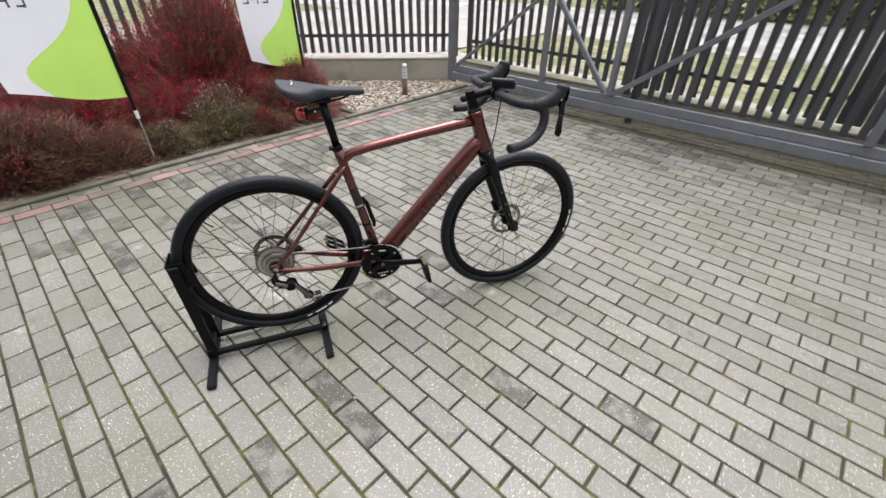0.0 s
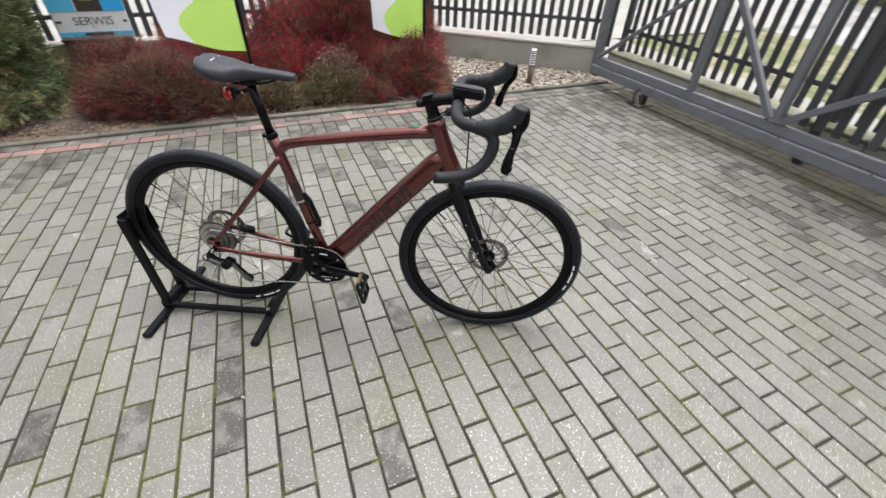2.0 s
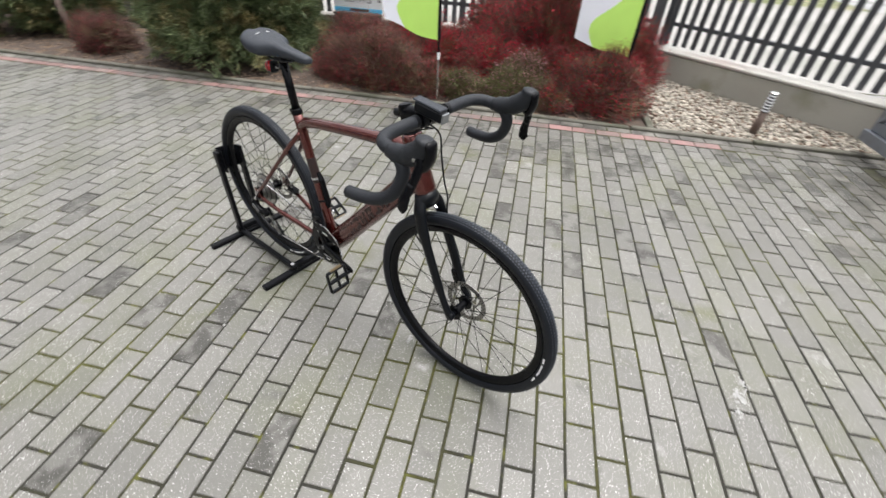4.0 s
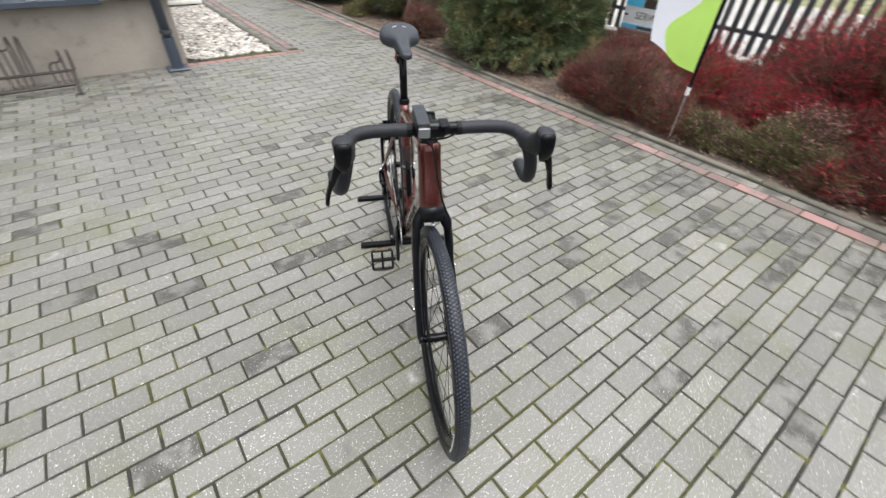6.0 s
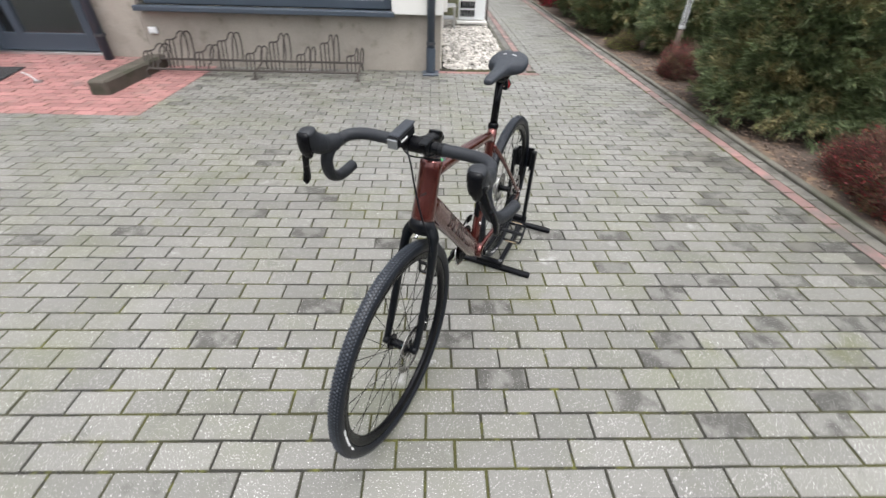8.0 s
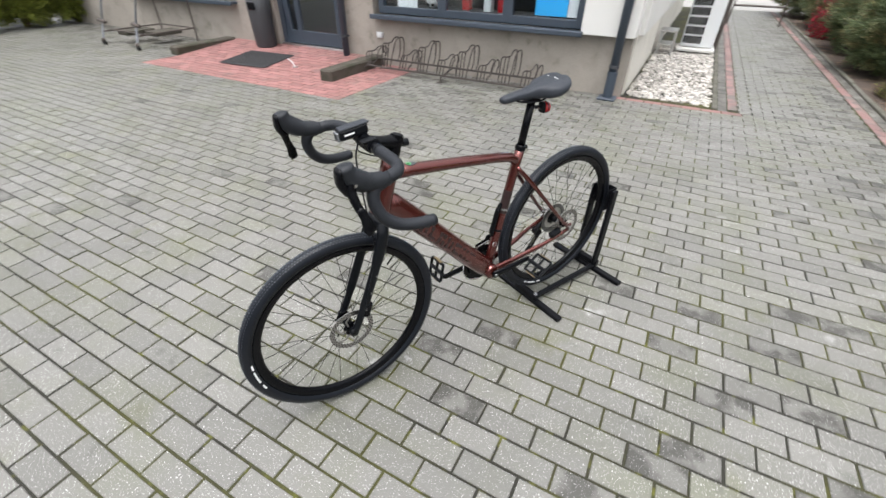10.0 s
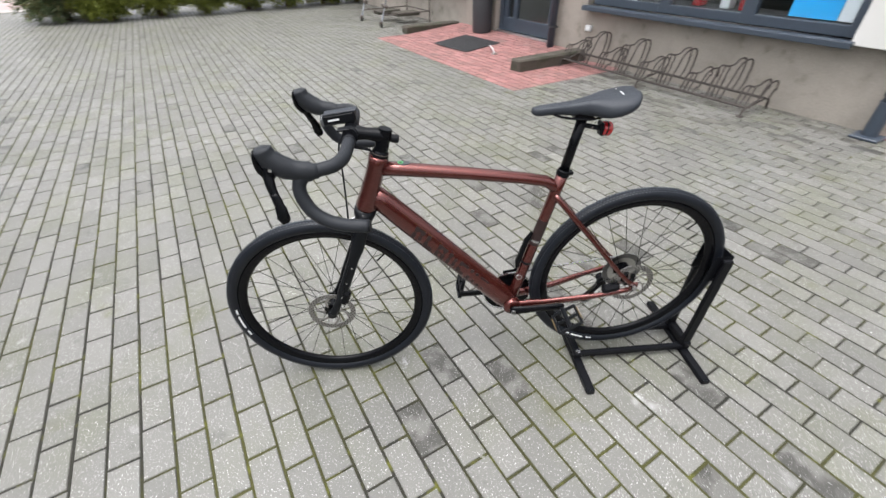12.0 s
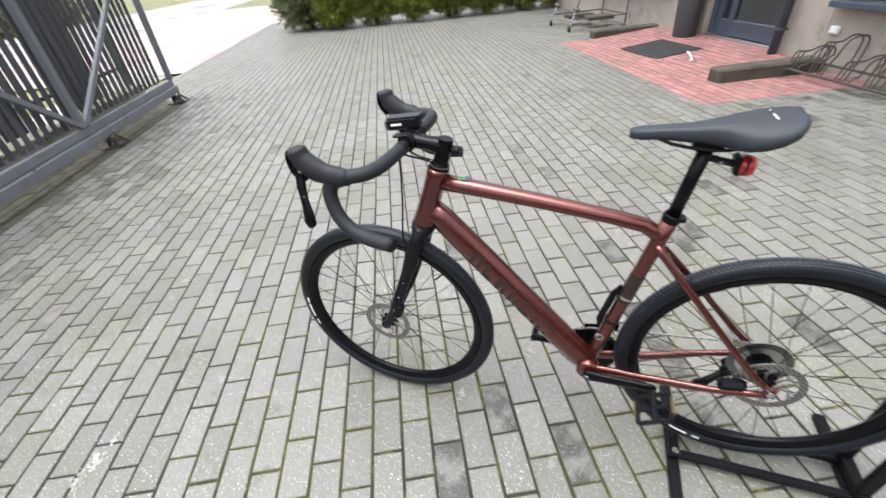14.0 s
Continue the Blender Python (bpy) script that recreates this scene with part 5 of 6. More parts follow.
part("link_plate", slab((0.006, -0.1, 0.34), (0.046, 0.005, 0.016), Euler((0, radians(32), 0)).to_matrix(), 0.002), COG_DARK, mech, "dark grey link plate")
part("clutch_housing", tube([(0.036, -0.07, 0.316), (0.036, -0.092, 0.316)], 0.019, 16, (1, 0, 0)), BLACK, mech)
part("mech_bolt", tube([(0.004, -0.084, 0.384), (0.004, -0.091, 0.384)], 0.0075, 12, (1, 0, 0)), CHROME, mech)
part("cable_loop", tube(curve_through([(0.05, -0.069, 0.37), (0.0, -0.083, 0.378), (-0.045, -0.086, 0.352), (-0.03, -0.086, 0.33), (-0.008, -0.086, 0.335)], 5), 0.0025, 6, None), PLASTIC, mech)
for (x, z) in ((0.042, 0.316), (0.094, 0.236)):
    wheel_ob = part("jockey_wheel", turned([(0.021, 0.003), (0.006, 0.003), (0.006, -0.003), (0.021, -0.003)], 20), PLASTIC, mech)
    wheel_ob.matrix_local = pose(x, -0.06, z)
    part("jockey_bolt", tube([(0, -0.008, 0), (0, 0.005, 0)], 0.0055, 10, (1, 0, 0)), CHROME, wheel_ob)
for y in (-0.054, -0.067):
    part("mech_cage", tube([(0.034, y, 0.326), (0.066, y, 0.278), (0.1, y, 0.226)], [(0.0012, 0.0135), (0.0012, 0.008), (0.0012, 0.0135)], 8), COG_DARK if y < -0.06 else BLACK, mech)


def chain(points, label):
    path = curve_through(points, 22)
    bm = sweep(bmesh.new(), path, [(0.0032, 0.0042) if i % 2 else (0.0022, 0.0026) for i in range(len(path))], 6)
    return part("chain", bm, CHROME, bike, label)


chain([(-0.005, -0.044, 0.452), (0.1, -0.046, 0.438), (0.3, -0.049, 0.412), (0.42, -0.0465, 0.399)], "steel chain, upper run")
chain([(0.094, -0.06, 0.215), (0.2, -0.056, 0.218), (0.33, -0.052, 0.221), (0.42, -0.048, 0.222)], "steel chain, lower run")
chain([(0.42, -0.0465, 0.399), (0.47, -0.0465, 0.379), (0.5, -0.0465, 0.335), (0.502, -0.0465, 0.29), (0.475, -0.0465, 0.244), (0.42, -0.0465, 0.222)], "steel chain round the chainring")
fd = part("front_derailleur", slab((0.37, -0.044, 0.425), (0.05, 0.012, 0.03), Euler((0, radians(-12), 0)).to_matrix(), 0.005), BLACK, bike)
part("mech_plate", slab((0.4, -0.058, 0.402), (0.075, 0.002, 0.016), Euler((0, radians(10), 0)).to_matrix(), 0.0008), BLACK, fd)
part("front_caliper", slab((0.998, 0.052, 0.43), (0.034, 0.03, 0.062), Euler((0, radians(-22), 0)).to_matrix(), 0.009), BLACK, bike)
part("rear_caliper", slab((0.075, 0.058, 0.392), (0.062, 0.03, 0.032), Euler((0, radians(12), 0)).to_matrix(), 0.009), BLACK, bike)

# ---- the display stand under the rear wheel ----
stand = thing("bicycle_stand", "black square-tube display stand holding the rear wheel", "stand", pose(-1.26, 0.727, 0, 0, 0, 63.94))
for x in (0.128, -0.326):
    foot = part("foot", slab((x, 0, 0.012), (0.032, 0.435, 0.022), None, 0.003), STAND, stand)
    for s in (-1, 1):
        part("end_cap", slab((x, s * 0.219, 0.012), (0.03, 0.005, 0.02), None, 0.002), PLASTIC, foot)
        part("bolt", tube([(x, s * 0.058, 0.046), (x, s * 0.058, 0.055)], 0.0095, 8, (1, 0, 0)), CHROME, foot)
for s in (-1, 1):
    part("side_rail", slab((-0.1, s * 0.055, 0.035), (0.49, 0.022, 0.024), None, 0.003), STAND, stand)
    part("upright", slab((-0.326, s * 0.055, 0.254), (0.036, 0.018, 0.448), Euler((0, radians(-1.5), 0)).to_matrix(), 0.003), STAND, stand)
    part("wheel_guide", slab((-0.322, s * 0.0435, 0.43), (0.062, 0.003, 0.11), Euler((0, radians(-5), 0)).to_matrix(), 0.001), STAND, stand)
back = part("back_plate", slab((0, 0, 0), (0.004, 0.092, 0.11), None, 0.001), STAND, stand)
back.matrix_local = Matrix.Translation((-0.349, 0, 0.432)) @ Euler((0, radians(-6), 0)).to_matrix().to_4x4()
part("cross_tube", slab((-0.326, 0, 0.05), (0.03, 0.14, 0.03), None, 0.003), STAND, stand)
part("cross_tube", slab((0.128, 0, 0.036), (0.03, 0.14, 0.024), None, 0.003), STAND, stand)

# ---- flags, sign, bollard ----
def beach_flag(x, y, wide, low, label, seed, bottom_white, heading):
    """A banner on a slim black pole: the cloth is sleeved on the pole and ripples; white with a lime wave."""
    ob = thing("banner_flag", label, "flag", pose(x, y, 0, 0, 0, heading), "banner flags")
    part("pole", tube([(0, 0, -0.05), (0, 0, low - 0.12)], 0.0075, 10, (1, 0, 0)), CHROME, ob, "steel ground spike")
    part("pole_joint", tube([(0, 0, low - 0.16), (0, 0, low - 0.1)], 0.013, 10, (1, 0, 0)), WHITE_PANEL, ob)
    part("pole_upper", tube([(0, 0, low - 0.1), (0, 0, 1.6), (0.0, -0.03, 2.6)], [0.011, 0.01, 0.006], 10, (1, 0, 0)), PLASTIC, ob, "black pole")
    cols, rows, top = 10, 40, 2.55
    verts, white, lime = [], [], []
    for j in range(rows + 1):
        h = j / rows * (top - low)
        edge = 0.12 + 0.7 * math.exp(-((h - 0.13) / 0.3) ** 2)
        across = [edge * i / cols for i in range(cols + 1)] + [edge + (1 - edge) * i / cols for i in range(1, cols + 1)]
        for u in across:
            v = j / rows
            z = low + 0.11 * u * bottom_white + (top - low - 0.11 * u * bottom_white) * v - 0.03 * math.sin(3.1 * u) * (1 - v)
            ripple = 0.05 * u * math.sin(5.0 * u + 6.6 * v + seed) + 0.03 * u * math.sin(9 * v + seed)
            verts.append((ripple, -wide * u * (1 - 0.08 * math.sin(3.1 * u) * (1 - v)), z))
    k = 2 * cols + 1
    for j in range(rows):
        for i in range(2 * cols):
            (lime if i < cols and j / rows * (top - low) < 0.8 else white).append((j * k + i, j * k + i + 1, (j + 1) * k + i + 1, (j + 1) * k + i))
    me = bpy.data.meshes.new("cloth")
    me.from_pydata(verts, [], white + lime)
    me.materials.append(FLAG_WHITE)
    me.materials.append(FLAG_GREEN)
    me.polygons.foreach_set("material_index", [0] * len(white) + [1] * len(lime))
    me.polygons.foreach_set("use_smooth", [True] * len(me.polygons))
    link("cloth", me, ob, "white cloth with a lime-green wave")
    part("sleeve", tube([(0, 0, low + 0.01), (0, 0, 1.6), (0, -0.03, 2.55)], [0.0145, 0.0145, 0.01], 10, (1, 0, 0)), PLASTIC, ob, "black pole sleeve")
    bm = bmesh.new()
    for k in range(3):
        for off, size in (((0, 0), (0.002, 0.012, 0.075)), ((-0.025, 0.03), (0.002, 0.05, 0.012)), ((-0.025, -0.03 + 0.03 * (k % 2)), (0.002, 0.045, 0.012))):
            box(bm, (0.03, -wide * 0.5 - k * 0.09 + off[0], low + 0.62 + off[1]), size)
    part("print", bm, FLAG_INK, ob, "dark unreadable lettering")
    return ob


beach_flag(-3.74, 0.93, 0.72, 0.53, "white and lime-green banner flag on a black pole", 1, 0.6, -32)
beach_flag(-4.15, 2.62, 0.52, 0.46, "white and lime-green banner flag beside the tall bush", 4, 1.0, -4)

sign = thing("service_sign", "white and blue sign board standing before the fence", "sign", pose(-5.46, -0.5, 0, 0, 0, 90))
SW = 0.64
for x in (-0.28, 0.28):
    part("sign_post", slab((x, 0.03, 0.4), (0.03, 0.03, 0.9), None, 0.003), ZINC, sign)
board = part("board", slab((0, 0, 0.78), (SW, 0.02, 0.8), None, 0.004), WHITE_PANEL, sign, "white printed board")
part("blue_band", slab((0, -0.0125, 0.415), (SW, 0.005, 0.045)), SKY_PANEL, board)
part("dark_band", slab((0.02, -0.0135, 0.415), (0.25, 0.006, 0.03)), PLANTER, board)
part("blue_field", slab((-0.21, -0.0125, 0.87), (0.22, 0.005, 0.5)), SKY_PANEL, board)
part("blue_field", slab((0.225, -0.0125, 0.87), (0.19, 0.005, 0.5)), BLUE_POSTER, board)
part("dark_field", slab((0.02, -0.0125, 0.87), (0.22, 0.005, 0.5)), PLANTER, board)
part("logo_shape", slab((0.02, -0.016, 0.72), (0.1, 0.003, 0.012)), FLAG_GREEN, board)
part("logo_shape", tube([(0.02, -0.0155, 0.76), (0.02, -0.0175, 0.76)], 0.03, 3, (0, 0, 1)), FLAG_GREEN, board)
txt = bpy.data.curves.new("words", "FONT")
txt.body, txt.size, txt.align_x, txt.align_y, txt.extrude = "SERWIS", 0.105, "CENTER", "CENTER", 0.001
words = link("lettering", txt, board, "dark letters")
words.data.materials.append(FLAG_INK)
words.matrix_local = pose(0.01, -0.0125, 0.53, 90, 0, 0)
for s in (-1, 1):
    part("arrow_shape", slab((s * 0.285, -0.0125, 0.528), (0.05 if s < 0 else 0.03, 0.004, 0.022)), FLAG_INK, board)
box_sign = thing("planter_box", "dark brown wooden planter box under the sign", "planter", pose(-5.42, -0.5, 0.0, 0, 0, 90))
part("body", slab((0, 0, 0.29), (0.6, 0.1, 0.16), None, 0.006), PLANTER, box_sign)
part("rim", slab((0, 0, 0.378), (0.62, 0.12, 0.018), None, 0.004), PLANTER, box_sign)
for x in (-0.22, 0.18):
    part("leg", slab((x, 0, 0.1), (0.05, 0.06, 0.22), None, 0.004), CURB, box_sign)

POST_BROWN = mk("rusty_brown_post", (0.12, 0.085, 0.07), 0.7, 0.2, (90, 0.3), (9, 0.4), (120, 0.3))
bollard = thing("bollard_light", "short brown bollard lamp with pale louvres in the gravel", "lamp", pose(-3.86, 3.78, 0, 0, 1.5, 0))
part("post", tube([(0, 0, -0.03), (0, 0, 0.2)], 0.032, 20, (1, 0, 0)), POST_BROWN, bollard, "", True)
for i in range(6):
    part("louvre", tube([(0, 0, 0.205 + i * 0.025), (0, 0, 0.212 + i * 0.025), (0, 0, 0.218 + i * 0.025)], [0.026, 0.034, 0.03], 20, (1, 0, 0)), ALU, bollard)
part("lamp_core", tube([(0, 0, 0.19), (0, 0, 0.35)], 0.02, 16, (1, 0, 0)), CLEAR_LENS, bollard)
part("cap", tube([(0, 0, 0.352), (0, 0, 0.362), (0, 0, 0.368)], [0.035, 0.035, 0.025], 20, (1, 0, 0)), ALU, bollard)
tall = thing("bollard_light", "tall brown bollard lamp with pale ribbed head among the conifers", "lamp", pose(-4.33, -3.77, 0))
part("post", tube([(0, 0, -0.03), (0, 0, 0.455)], 0.036, 20, (1, 0, 0)), POST_BROWN, tall, "", True)
part("collar", tube([(0, 0, 0.455), (0, 0, 0.462), (0, 0, 0.49), (0, 0, 0.497)], [0.04, 0.044, 0.044, 0.04], 20, (1, 0, 0)), WHITE_PANEL, tall, "white ring")
part("lamp_core", tube([(0, 0, 0.49), (0, 0, 0.85)], 0.028, 16, (1, 0, 0)), CLEAR_LENS, tall)
for i in range(8):
    a = math.pi * i / 4
    part("rib", slab((0.036 * math.cos(a), 0.036 * math.sin(a), 0.672), (0.006, 0.01, 0.356), Euler((0, 0, a)).to_matrix(), 0.001), WHITE_PANEL, tall)
part("cap", tube([(0, 0, 0.85), (0, 0, 0.86), (0, 0, 0.885), (0, 0, 0.895)], [0.042, 0.047, 0.044, 0.03], 20, (1, 0, 0)), POST_BROWN, tall)

# ---- before the building ----
def kerb_block(x, y0, y1, h, w, label):
    bm = slab((0, 0, h / 2 - 0.02), (w, abs(y1 - y0), h + 0.04), None, 0.022)
    for v in bm.verts:
        v.co += Vector((noise.noise(v.co * 9 + Vector((x, 0, 0))), noise.noise(v.co * 7), noise.noise(v.co * 8 + Vector((0, 3, 0))))) * 0.008
    ob = part("kerb_block", bm, KERB)
    ob.matrix_world = pose(x, (y0 + y1) / 2, 0)
    return tagged(ob, label, "kerb", "kerb blocks at the entrance")


kerb_block(2.5, -1.86, -3.05, 0.14, 0.2, "old mossy concrete kerb block beside the entrance")
kerb_block(5.72, -1.9, -3.05, 0.12, 0.2, "old mossy concrete kerb block at the entrance's far side")

doormat = thing("door_mat", "black rubber door mat on the red paving", "mat", pose(4.19, -2.24, 0.034, -4.5, 0, 5))
part("base", slab((0, 0, 0.004), (0.87, 0.68, 0.01), None, 0.004), MAT_FIBRE, doormat)
for i in range(17):
    part("rib", slab((-0.4 + i * 0.05, 0, 0.0105), (0.03, 0.6, 0.005), None, 0.001), MAT_FIBRE, doormat)
stopper = thing("door_stop", "small steel door stop with a lever on the red paving", "door stop", pose(3.34, -2.17, 0.022))
part("base", tube([(0, 0, 0), (0, 0, 0.016)], 0.04, 14, (1, 0, 0)), ALU, stopper)
part("lever", tube([(0, 0, 0.016), (0.05, 0.0, 0.07), (0.1, 0.02, 0.11)], 0.009, 8), ALU, stopper)


def bicycle_rack(x0, x1):
    """A low wall rack of bent rods: a front and a back bar on legs, and wheel holders that stand high and low by turns."""
    ob = thing("bicycle_rack", "rusty grey steel rod bicycle rack along the wall", "rack")
    yf, yb = -2.63, -2.92
    part("long_bar", tube([(x0, yf, 0.072), (x1, yf, 0.072)], 0.0125, 8, (0, 0, 1)), RACK, ob)
    part("long_bar", tube([(x0, yb, 0.115), (x1, yb, 0.115)], 0.0125, 8, (0, 0, 1)), RACK, ob)
    for x in (x0, (x0 + x1) / 2 - 0.02, x1):
        part("leg", tube([(x, yf + 0.07, 0.0), (x, yf + 0.06, 0.06), (x, yf, 0.072), (x, yb, 0.115), (x, yb - 0.09, 0.09), (x, yb - 0.1, 0.0)], 0.01, 8, None), RACK, ob)
        part("foot_plate", slab((x, yf + 0.07, 0.004), (0.06, 0.05, 0.008)), RACK, ob)
    for i in range(9):
        c = -0.045 + i * 0.2925
        top, low = (0.28, 0.243) if i % 2 == 0 else (0.42, 0.37)
        run = 0.15
        part("holder_hoop", tube(curve_through([(c + run, yf - 0.01, 0.072), (c + run, yf - 0.05, low * 0.6), (c + run, yf - 0.075, low - 0.03), (c + run - 0.03, yf - 0.08, low), (c + 0.08, yf - 0.08, low), (c + 0.065, yb + 0.13, low + 0.006), (c + 0.065, yb + 0.06, top - 0.006), (c + 0.065, yb - 0.02, top), (c + 0.065, yb - 0.07, top - 0.025), (c + 0.065, yb - 0.085, top - 0.09), (c + 0.065, yb - 0.06, 0.19), (c + 0.065, yb, 0.115)], 4), 0.0085, 8, None), RACK, ob)
        part("holder_hoop", tube(curve_through([(c, yb, 0.115), (c, yb - 0.06, 0.19), (c, yb - 0.085, top - 0.09), (c, yb - 0.07, top - 0.025), (c, yb - 0.02, top), (c, yb + 0.06, top - 0.004), (c, yb + 0.125, top - 0.03), (c + 0.003, yb + 0.16, top - 0.085), (c + 0.006, yb + 0.19, top - 0.16), (c + 0.01, yf - 0.06, low * 0.5), (c + 0.01, yf - 0.01, 0.072)], 4), 0.0085, 8, None), RACK, ob)
        for k in (0.055, 0.1):
            part("holder_rod", tube([(c + k, yf - 0.08, low), (c + k, yf - 0.03, low * 0.5), (c + k, yf, 0.072)], 0.0075, 7, None), RACK, ob)
    return ob


bicycle_rack(-0.02, 2.4)

litter_bin = thing("litter_bin", "dark grey plastic litter bin beside the door", "bin", pose(4.68, -2.89, 0.072, 0, 0, 6))
bm = tube([(0, 0, 0.0), (0, 0, 0.02), (0, 0, 0.5), (0, 0, 0.72), (0, 0, 0.76)], [(0.16, 0.14), (0.17, 0.15), (0.19, 0.165), (0.2, 0.17), (0.17, 0.14)], 20, (1, 0, 0))
part("body", bm, BIN_GREY, litter_bin, "", True)
part("hole", slab((0.0, 0.163, 0.6), (0.15, 0.03, 0.11), None, 0.012), BLACK, litter_bin, "dark opening")
part("bag_rim", tube([(0, 0, 0.735), (0, 0, 0.762)], [(0.203, 0.163), (0.2, 0.16)], 20, (1, 0, 0)), WHITE_PANEL, litter_bin, "white bag edge")
part("lid", tube([(0, 0, 0.755), (0, 0, 0.785), (0, 0, 0.8)], [(0.2, 0.16), (0.19, 0.15), (0.12, 0.1)], 20, (1, 0, 0)), ZINC, litter_bin)


def rod_frame(ob, rods, r=0.011):
    for name, pts in rods:
        part(name, tube(pts, r, 8, None), ZINC, ob)


cart = thing("trolley", "folded grey steel tube trolley on castors beside the wall", "trolley", pose(7.0, -2.3, 0))
for x in (-0.5, 0.5):
    part("front_leg", tube([(x, 0.5, 0.07), (x + 0.13, 0.34, 0.34)], 0.017, 8, None), STEEL_GREY, cart)
    part("front_leg", tube([(x + 0.13, 0.34, 0.34), (x + 0.02, 0.3, 0.62), (x - 0.16, 0.24, 0.98)], 0.015, 8, None), STEEL_GREY, cart)
    part("knee_block", slab((x + 0.13, 0.34, 0.35), (0.2, 0.07, 0.055), Euler((0, radians(-8), 0)).to_matrix(), 0.014), ZINC, cart)
    part("castor", tube([(x, 0.485, 0.045), (x, 0.515, 0.045)], 0.045, 14, (1, 0, 0)), PLASTIC, cart)
    part("castor_fork", slab((x, 0.5, 0.08), (0.06, 0.05, 0.06), None, 0.008), ZINC, cart)
    part("back_post", tube([(x - 0.04, -0.56, 0.0), (x - 0.04, -0.58, 1.0)], 0.014, 8, None), ZINC, cart)
    part("side_tube", tube([(x + 0.06, 0.42, 0.2), (x - 0.04, -0.56, 0.22)], 0.012, 8, None), ZINC, cart)
for y, z in ((-0.56, 0.22), (0.3, 0.215), (-0.57, 0.98), (0.24, 0.98)):
    part("cross_tube", tube([(-0.54 if y < 0 else -0.45, y, z), (0.46 if y < 0 else 0.55, y, z)], 0.012, 8, None), ZINC, cart)
for x, y in ((-0.18, -0.2), (0.3, 0.0)):
    part("deck_board", slab((x, y, 0.17), (0.3, 0.5, 0.07), None, 0.008), KERB, cart, "dark weathered board")


def heat_pump(x, y, w, d, h):
    """An outdoor unit: cabinet on feet, louvred grille of dark slots, base tray."""
    ob = thing("air_conditioner", "pale grey outdoor air-conditioning unit with dark grille", "air conditioner", pose(x, y, 0))
    part("cabinet", slab((0, 0, 0.1 + h / 2), (w, d, h), None, 0.014), WHITE_PANEL, ob)
    part("base_tray", slab((0, 0.04, 0.06), (w + 0.08, d + 0.12, 0.05), None, 0.008), WHITE_WALL, ob)
    for i in range(7):
        for k in range(6):
            part("grille_slot", slab((w * 0.42 - k * w * 0.095, d / 2 + 0.002, 0.21 + i * (h - 0.16) / 7), (w * 0.078, 0.012, (h - 0.16) / 7 * 0.8), None, 0.002), BLACK, ob)
    for s in (-1, 1):
        part("foot", slab((s * w * 0.36, 0, 0.018), (0.07, d + 0.06, 0.04), None, 0.004), ZINC, ob)
    return ob


heat_pump(-1.66, -6.7, 0.5, 0.34, 1.15)
rail = thing("guard_rail", "bent steel tube guard beside the outdoor unit", "rail", pose(-1.96, -6.9, 0))
rod_frame(rail, (("tube", [(0, 0.2, -0.02), (0, 0.2, 0.9), (0, -0.5, 0.9), (0, -0.5, -0.02)]), ("tube", [(0, 0.2, 0.45), (0, -0.5, 0.45)])), 0.02)
shelf = thing("metal_table", "small grey metal pipe table by the side wall", "table", pose(-1.2, -6.3, 0))
part("top", slab((0, 0, 0.36), (0.26, 0.4, 0.03), None, 0.005), ALU, shelf)
part("shelf", slab((0, 0, 0.16), (0.24, 0.38, 0.02), None, 0.004), ALU, shelf)
for sx in (-0.11, 0.11):
    for sy in (-0.17, 0.17):
        part("leg", slab((sx, sy, 0.17), (0.03, 0.03, 0.37), None, 0.003), ALU, shelf)
barrier = thing("barrier", "pale steel tube barrier across the path's far end", "barrier", pose(-2.75, -11.2, 0))
rod_frame(barrier, (("tube", [(-0.55, 0, -0.02), (-0.5, 0, 0.85), (0.5, 0, 0.85), (0.55, 0, -0.02)]), ("tube", [(-0.52, 0, 0.4), (0.52, 0, 0.4)])), 0.022)

# ---- paving blocks: 200 x 100 mm running bond, single pieces round the bicycle, the rest joined ----
PX, PY = 0.191, 0.091


def block_shape(lx, ly):
    """A chamfered block about its centre, top at z = 0."""
    c = 0.0022
    low = [(-lx / 2, -ly / 2, -0.05), (lx / 2, -ly / 2, -0.05), (lx / 2, ly / 2, -0.05), (-lx / 2, ly / 2, -0.05)]
    mid = [(x, y, -0.0028) for x, y, _ in low]
    top = [(x - math.copysign(c, x), y - math.copysign(c, y), 0.0) for x, y, _ in low]
    faces = [(8, 9, 10, 11)] + [(i + 4, (i + 1) % 4 + 4, (i + 1) % 4 + 8, i + 8) for i in range(4)] + [(i, (i + 1) % 4, (i + 1) % 4 + 4, i + 4) for i in range(4)]
    return np.array(low + mid + top), np.array(faces)


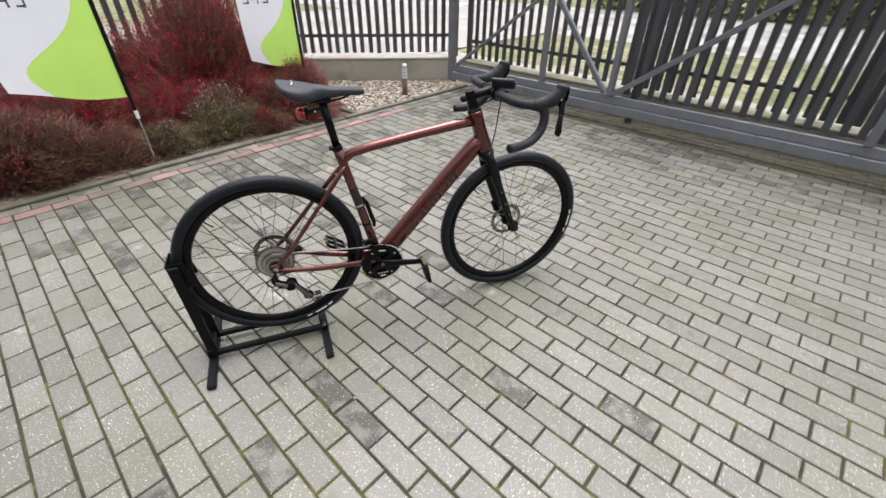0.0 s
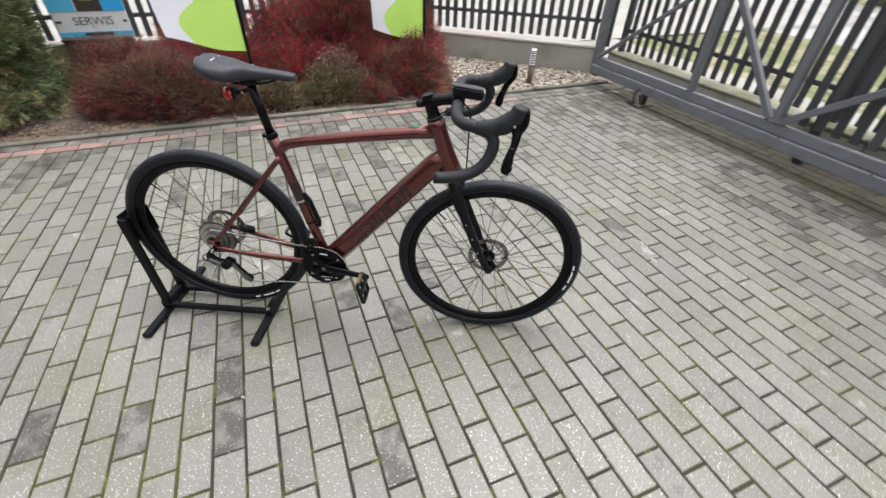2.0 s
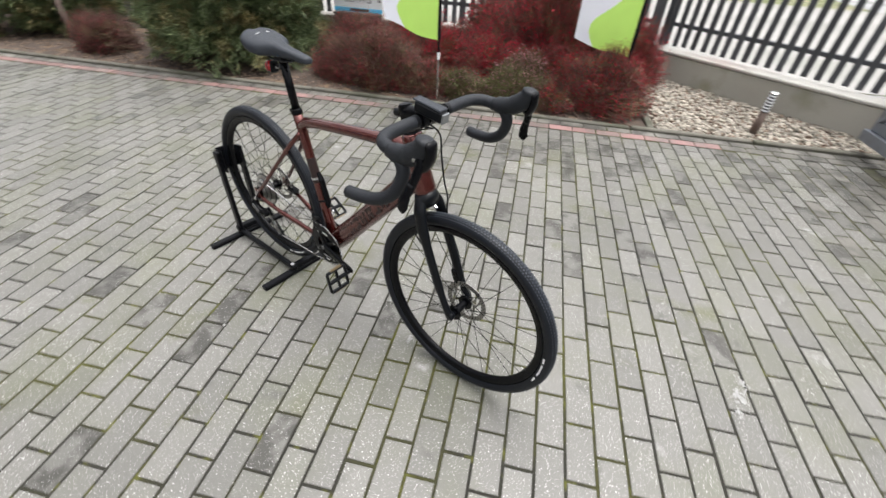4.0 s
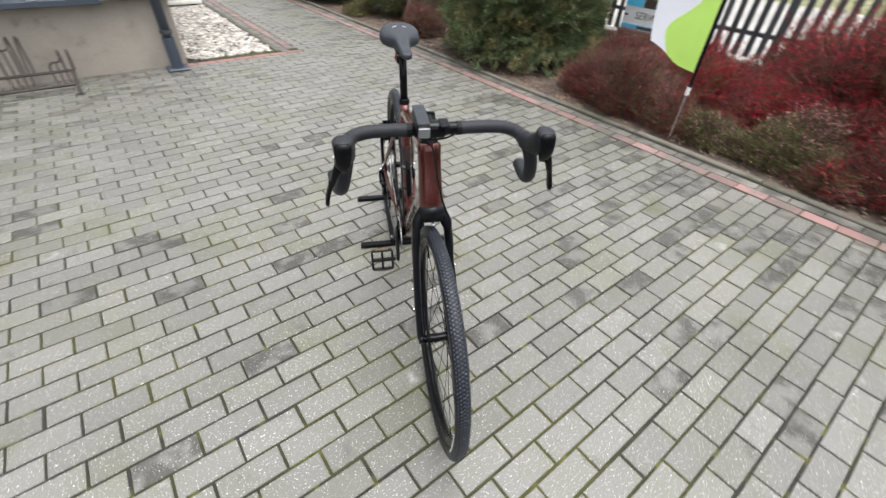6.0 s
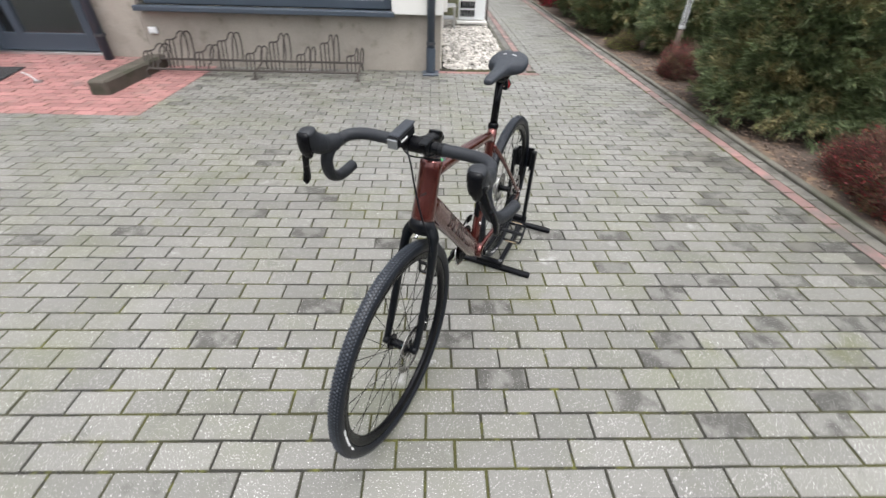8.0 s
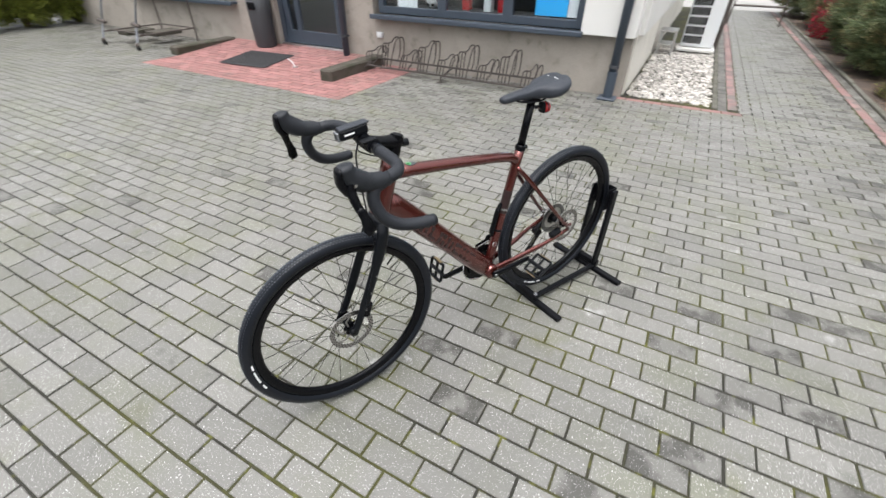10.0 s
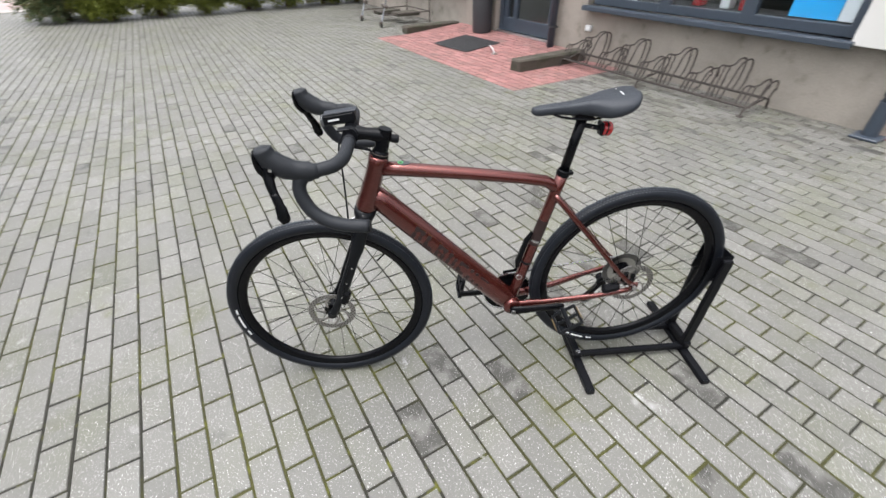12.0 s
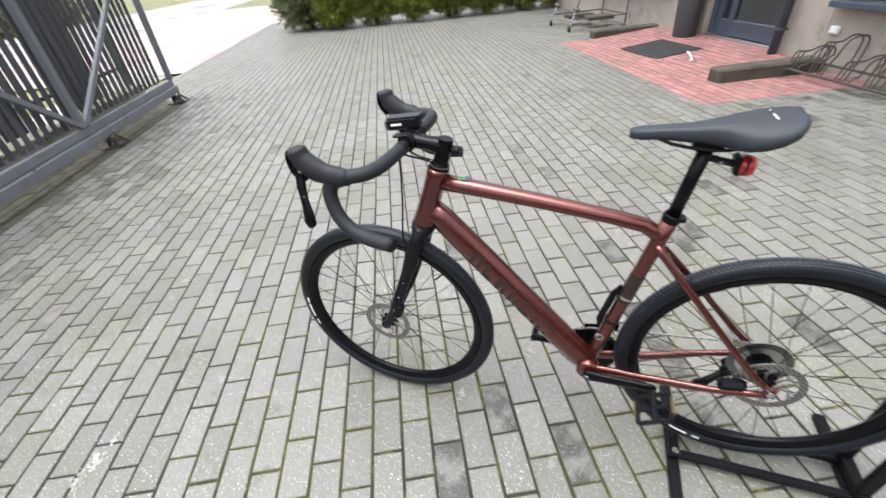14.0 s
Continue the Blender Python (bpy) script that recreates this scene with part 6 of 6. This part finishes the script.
STAINS = [(-3.18, 0.95), (-3.18, 1.15), (-3.08, 1.45), (-2.88, 1.85), (-2.78, 0.95), (-2.78, 1.75), (-2.78, 2.15), (-2.68, 0.65), (-2.68, 1.05), (-2.58, 2.15), (-2.48, -1.35), (-2.48, 1.25), (-2.48, 1.65), (-2.38, 0.95), (-2.38, 1.35), (-2.38, 1.75), (-2.28, 0.65), (-2.18, 0.95), (-2.08, 1.05), (-1.98, 1.35), (-1.98, 1.75), (-1.98, 2.15), (-1.88, 0.85), (-1.88, 1.45), (-1.88, 2.05), (-1.88, 2.45), (-1.68, 1.65), (-1.58, 0.55), (-1.58, 2.15), (-1.28, -0.55), (-1.18, 1.55), (-1.08, 0.65), (-0.98, -0.65), (-0.98, 1.35), (-0.88, 0.05), (-0.78, 0.35), (-0.68, 0.65), (-0.38, 1.15), (-0.18, 0.15), (-0.18, 0.55), (-0.08, 0.05), (0.02, -1.85), (0.02, 1.35), (0.22, -1.45), (0.22, 0.35), (0.32, -0.35), (1.32, 0.65), (1.82, 1.55)]


def soiled(x, y):
    """0 clean, 1 blotched, 2 damp, 5 mossy: more of it towards the bed, the wall and the gate."""
    if any(abs(x - a) < 0.09 and abs(y - b) < 0.04 for a, b in STAINS):
        return 1
    if y > 4.38 and x < 4.5:
        return 5
    near_bed = max(0.0, 1.0 - (x + 3.4) / 1.1) if -1.5 < y < 3.6 else max(0.0, 1.0 - (x + 3.4) / 0.9)
    near_wall = max(0.0, 1.0 - (y + 3.1) / 1.5) if x > -1 else 0.0
    patch = 0.5 + 0.5 * noise.noise((x * 1.3, y * 1.3, 5.0))
    near_gate = max(0.0, 1.0 - (4.35 - y) / 1.0) if x < 4.6 else 0.0
    chance = (0.006 if -2.6 < x < 1.0 and -0.5 < y < 2.6 else 0.016) + 0.8 * near_bed * patch + 1.0 * near_wall * patch + 1.1 * near_gate * patch
    if rng_p.random() < chance:
        return 2 if rng_p.random() < 0.75 * near_wall + 0.3 * near_bed + 0.7 * near_gate else 1
    return 0


rng_p = np.random.default_rng(11)
todo = []
for j in range(-150, 53):
    y = 0.1 * j + 0.05
    shift = 0.0 if (j - 11) % 2 == 0 else 0.1
    for i in range(-20, 90):
        x = -0.38 + 0.2 * i + shift
        if not -3.38 < x < 13.9:
            continue
        if -3.6 < x < 4.45 and y > 4.86:
            continue
        if y < -3.1 and not x < -2.28:
            continue
        red = 1.83 < x < 5.62 and y < -1.27 or -2.25 < x < -0.95 and -3.1 < y < -3.0
        side = next((e for e in (1.83, 5.62) if abs(x - e) < 0.06 and y < -1.27), None)
        if side is None:
            todo.append((x, y, 0, 3 if red else soiled(x, y)))
        else:
            for c in (x - 0.05, x + 0.05):
                todo.append((c, y, 4, 3 if 1.83 < c < 5.62 else soiled(c, y)))
    if y < -3.1:
        todo.append((-2.31, y, 2, 0) if shift else (-2.262, y, 3, 0))
    if shift == 0.0:
        todo.append((-3.335, y, 2, 2 if rng_p.random() < 0.5 else 0))
for j in range(-75, 24):
    y = 0.2 * j + 0.1
    todo.append((-3.45, y, 1, 4 if y < 3.5 else 2))
    todo.append((-3.55, y + 0.1, 1, 2))
    if y < -3.2:
        todo.append((-2.19, y, 1, 4))
        todo.append((-2.09, y + 0.1, 1, 2))

SKINS = (PAVER, PAVER_DIRTY, PAVER_DAMP, PAVER_RED, PAVER_ROSE, PAVER_MOSSY)
shape, block_faces = block_shape(PX, PY)
block_me = [mesh_of("paver", shape, block_faces, m) for m in SKINS]
for me in block_me:
    me.materials.append(JOINT)
    me.polygons.foreach_set("material_index", [0] * 5 + [1] * 4)
bulk = {k: [] for k in range(len(SKINS))}
singles = 0
for x, y, along, skin in todo:
    dz, tx, ty = np.clip(rng_p.normal(0, 0.0008), -0.0013, 0.002), np.clip(rng_p.normal(0, 0.35), -0.7, 0.7), np.clip(rng_p.normal(0, 0.22), -0.45, 0.45)
    yaw = (90 if along == 1 else 0) + rng_p.normal(0, 0.25)
    dx, dy = rng_p.normal(0, 0.0008, 2)
    if 2.6 < x < 5.64 and y < -1.9:
        dz, tx = dz + 0.078 * (-1.9 - y), tx - 4.5
    if along == 0 and -1.95 < x < 0.55 and 0.3 < y < 2.6 and singles < 290:
        ob = link("paver", block_me[skin], pavement)
        ob.matrix_world = pose(x + dx, y + dy, dz, tx, ty, yaw)
        singles += 1
    else:
        bulk[skin].append((x + dx, y + dy, dz, radians(tx), radians(ty), radians(yaw), (1.0, 1.0, 0.56, 0.2, 0.49)[along]))
for skin, rows in bulk.items():
    a = np.array(rows)
    n = len(a)
    p = np.broadcast_to(shape, (n, 12, 3)).copy()
    p[:, :, 0] *= a[:, 6:7]
    p[:, :, 2] += p[:, :, 1] * a[:, 3:4] - p[:, :, 0] * a[:, 4:5]
    c, s = np.cos(a[:, 5:6]), np.sin(a[:, 5:6])
    q = np.stack([p[:, :, 0] * c - p[:, :, 1] * s + a[:, 0:1], p[:, :, 0] * s + p[:, :, 1] * c + a[:, 1:2], p[:, :, 2] + a[:, 2:3]], -1).reshape(-1, 3)
    faces = (block_faces[None] + (np.arange(n) * 12)[:, None, None]).reshape(-1, 4)
    me = mesh_of("pavers", q, faces, SKINS[skin])
    me.materials.append(JOINT)
    me.polygons.foreach_set("material_index", ([0] * 5 + [1] * 4) * n)
    tagged(link("pavers", me, pavement), "", "", "", "stuff")

# chalky spots dried on the paving: clusters of thin, ragged flecks
r_spot = np.random.default_rng(17)
CHALK = mk("dried_chalk", (0.29, 0.29, 0.28), 0.9, 0, (160, 0.4), (40, 0.3), (200, 0.3))
verts, faces = [], []
for x, y, size in ((-0.9, 1.466, 0.018), (-0.945, 2.758, 0.03), (-0.865, 2.735, 0.018), (-1.01, 2.79, 0.02), (-0.75, 1.165, 0.011), (-0.775, 0.696, 0.009), (1.91, 1.48, 0.028), (0.48, 0.76, 0.016), (0.495, 0.86, 0.011), (-1.596, 0.754, 0.01), (-1.38, 1.425, 0.008)):
    for fleck in range(int(12 + 900 * size)):
        ox, oy = r_spot.normal(0, size * 0.5, 2)
        rad = size * r_spot.uniform(0.08, 0.3)
        first = len(verts)
        for k in range(6):
            a, r = math.pi * k / 3, rad * r_spot.uniform(0.5, 1.3)
            verts.append((x + 1.3 * ox + r * math.cos(a), y + 0.8 * oy + r * math.sin(a), 0.0028 + 0.00002 * fleck))
        faces.append(tuple(range(first, first + 6)))
tagged(link("chalk_spots", mesh_of("chalk_spots", verts, faces, CHALK)), "small white chalky spots dried on the paving", "spots", "", "stuff")
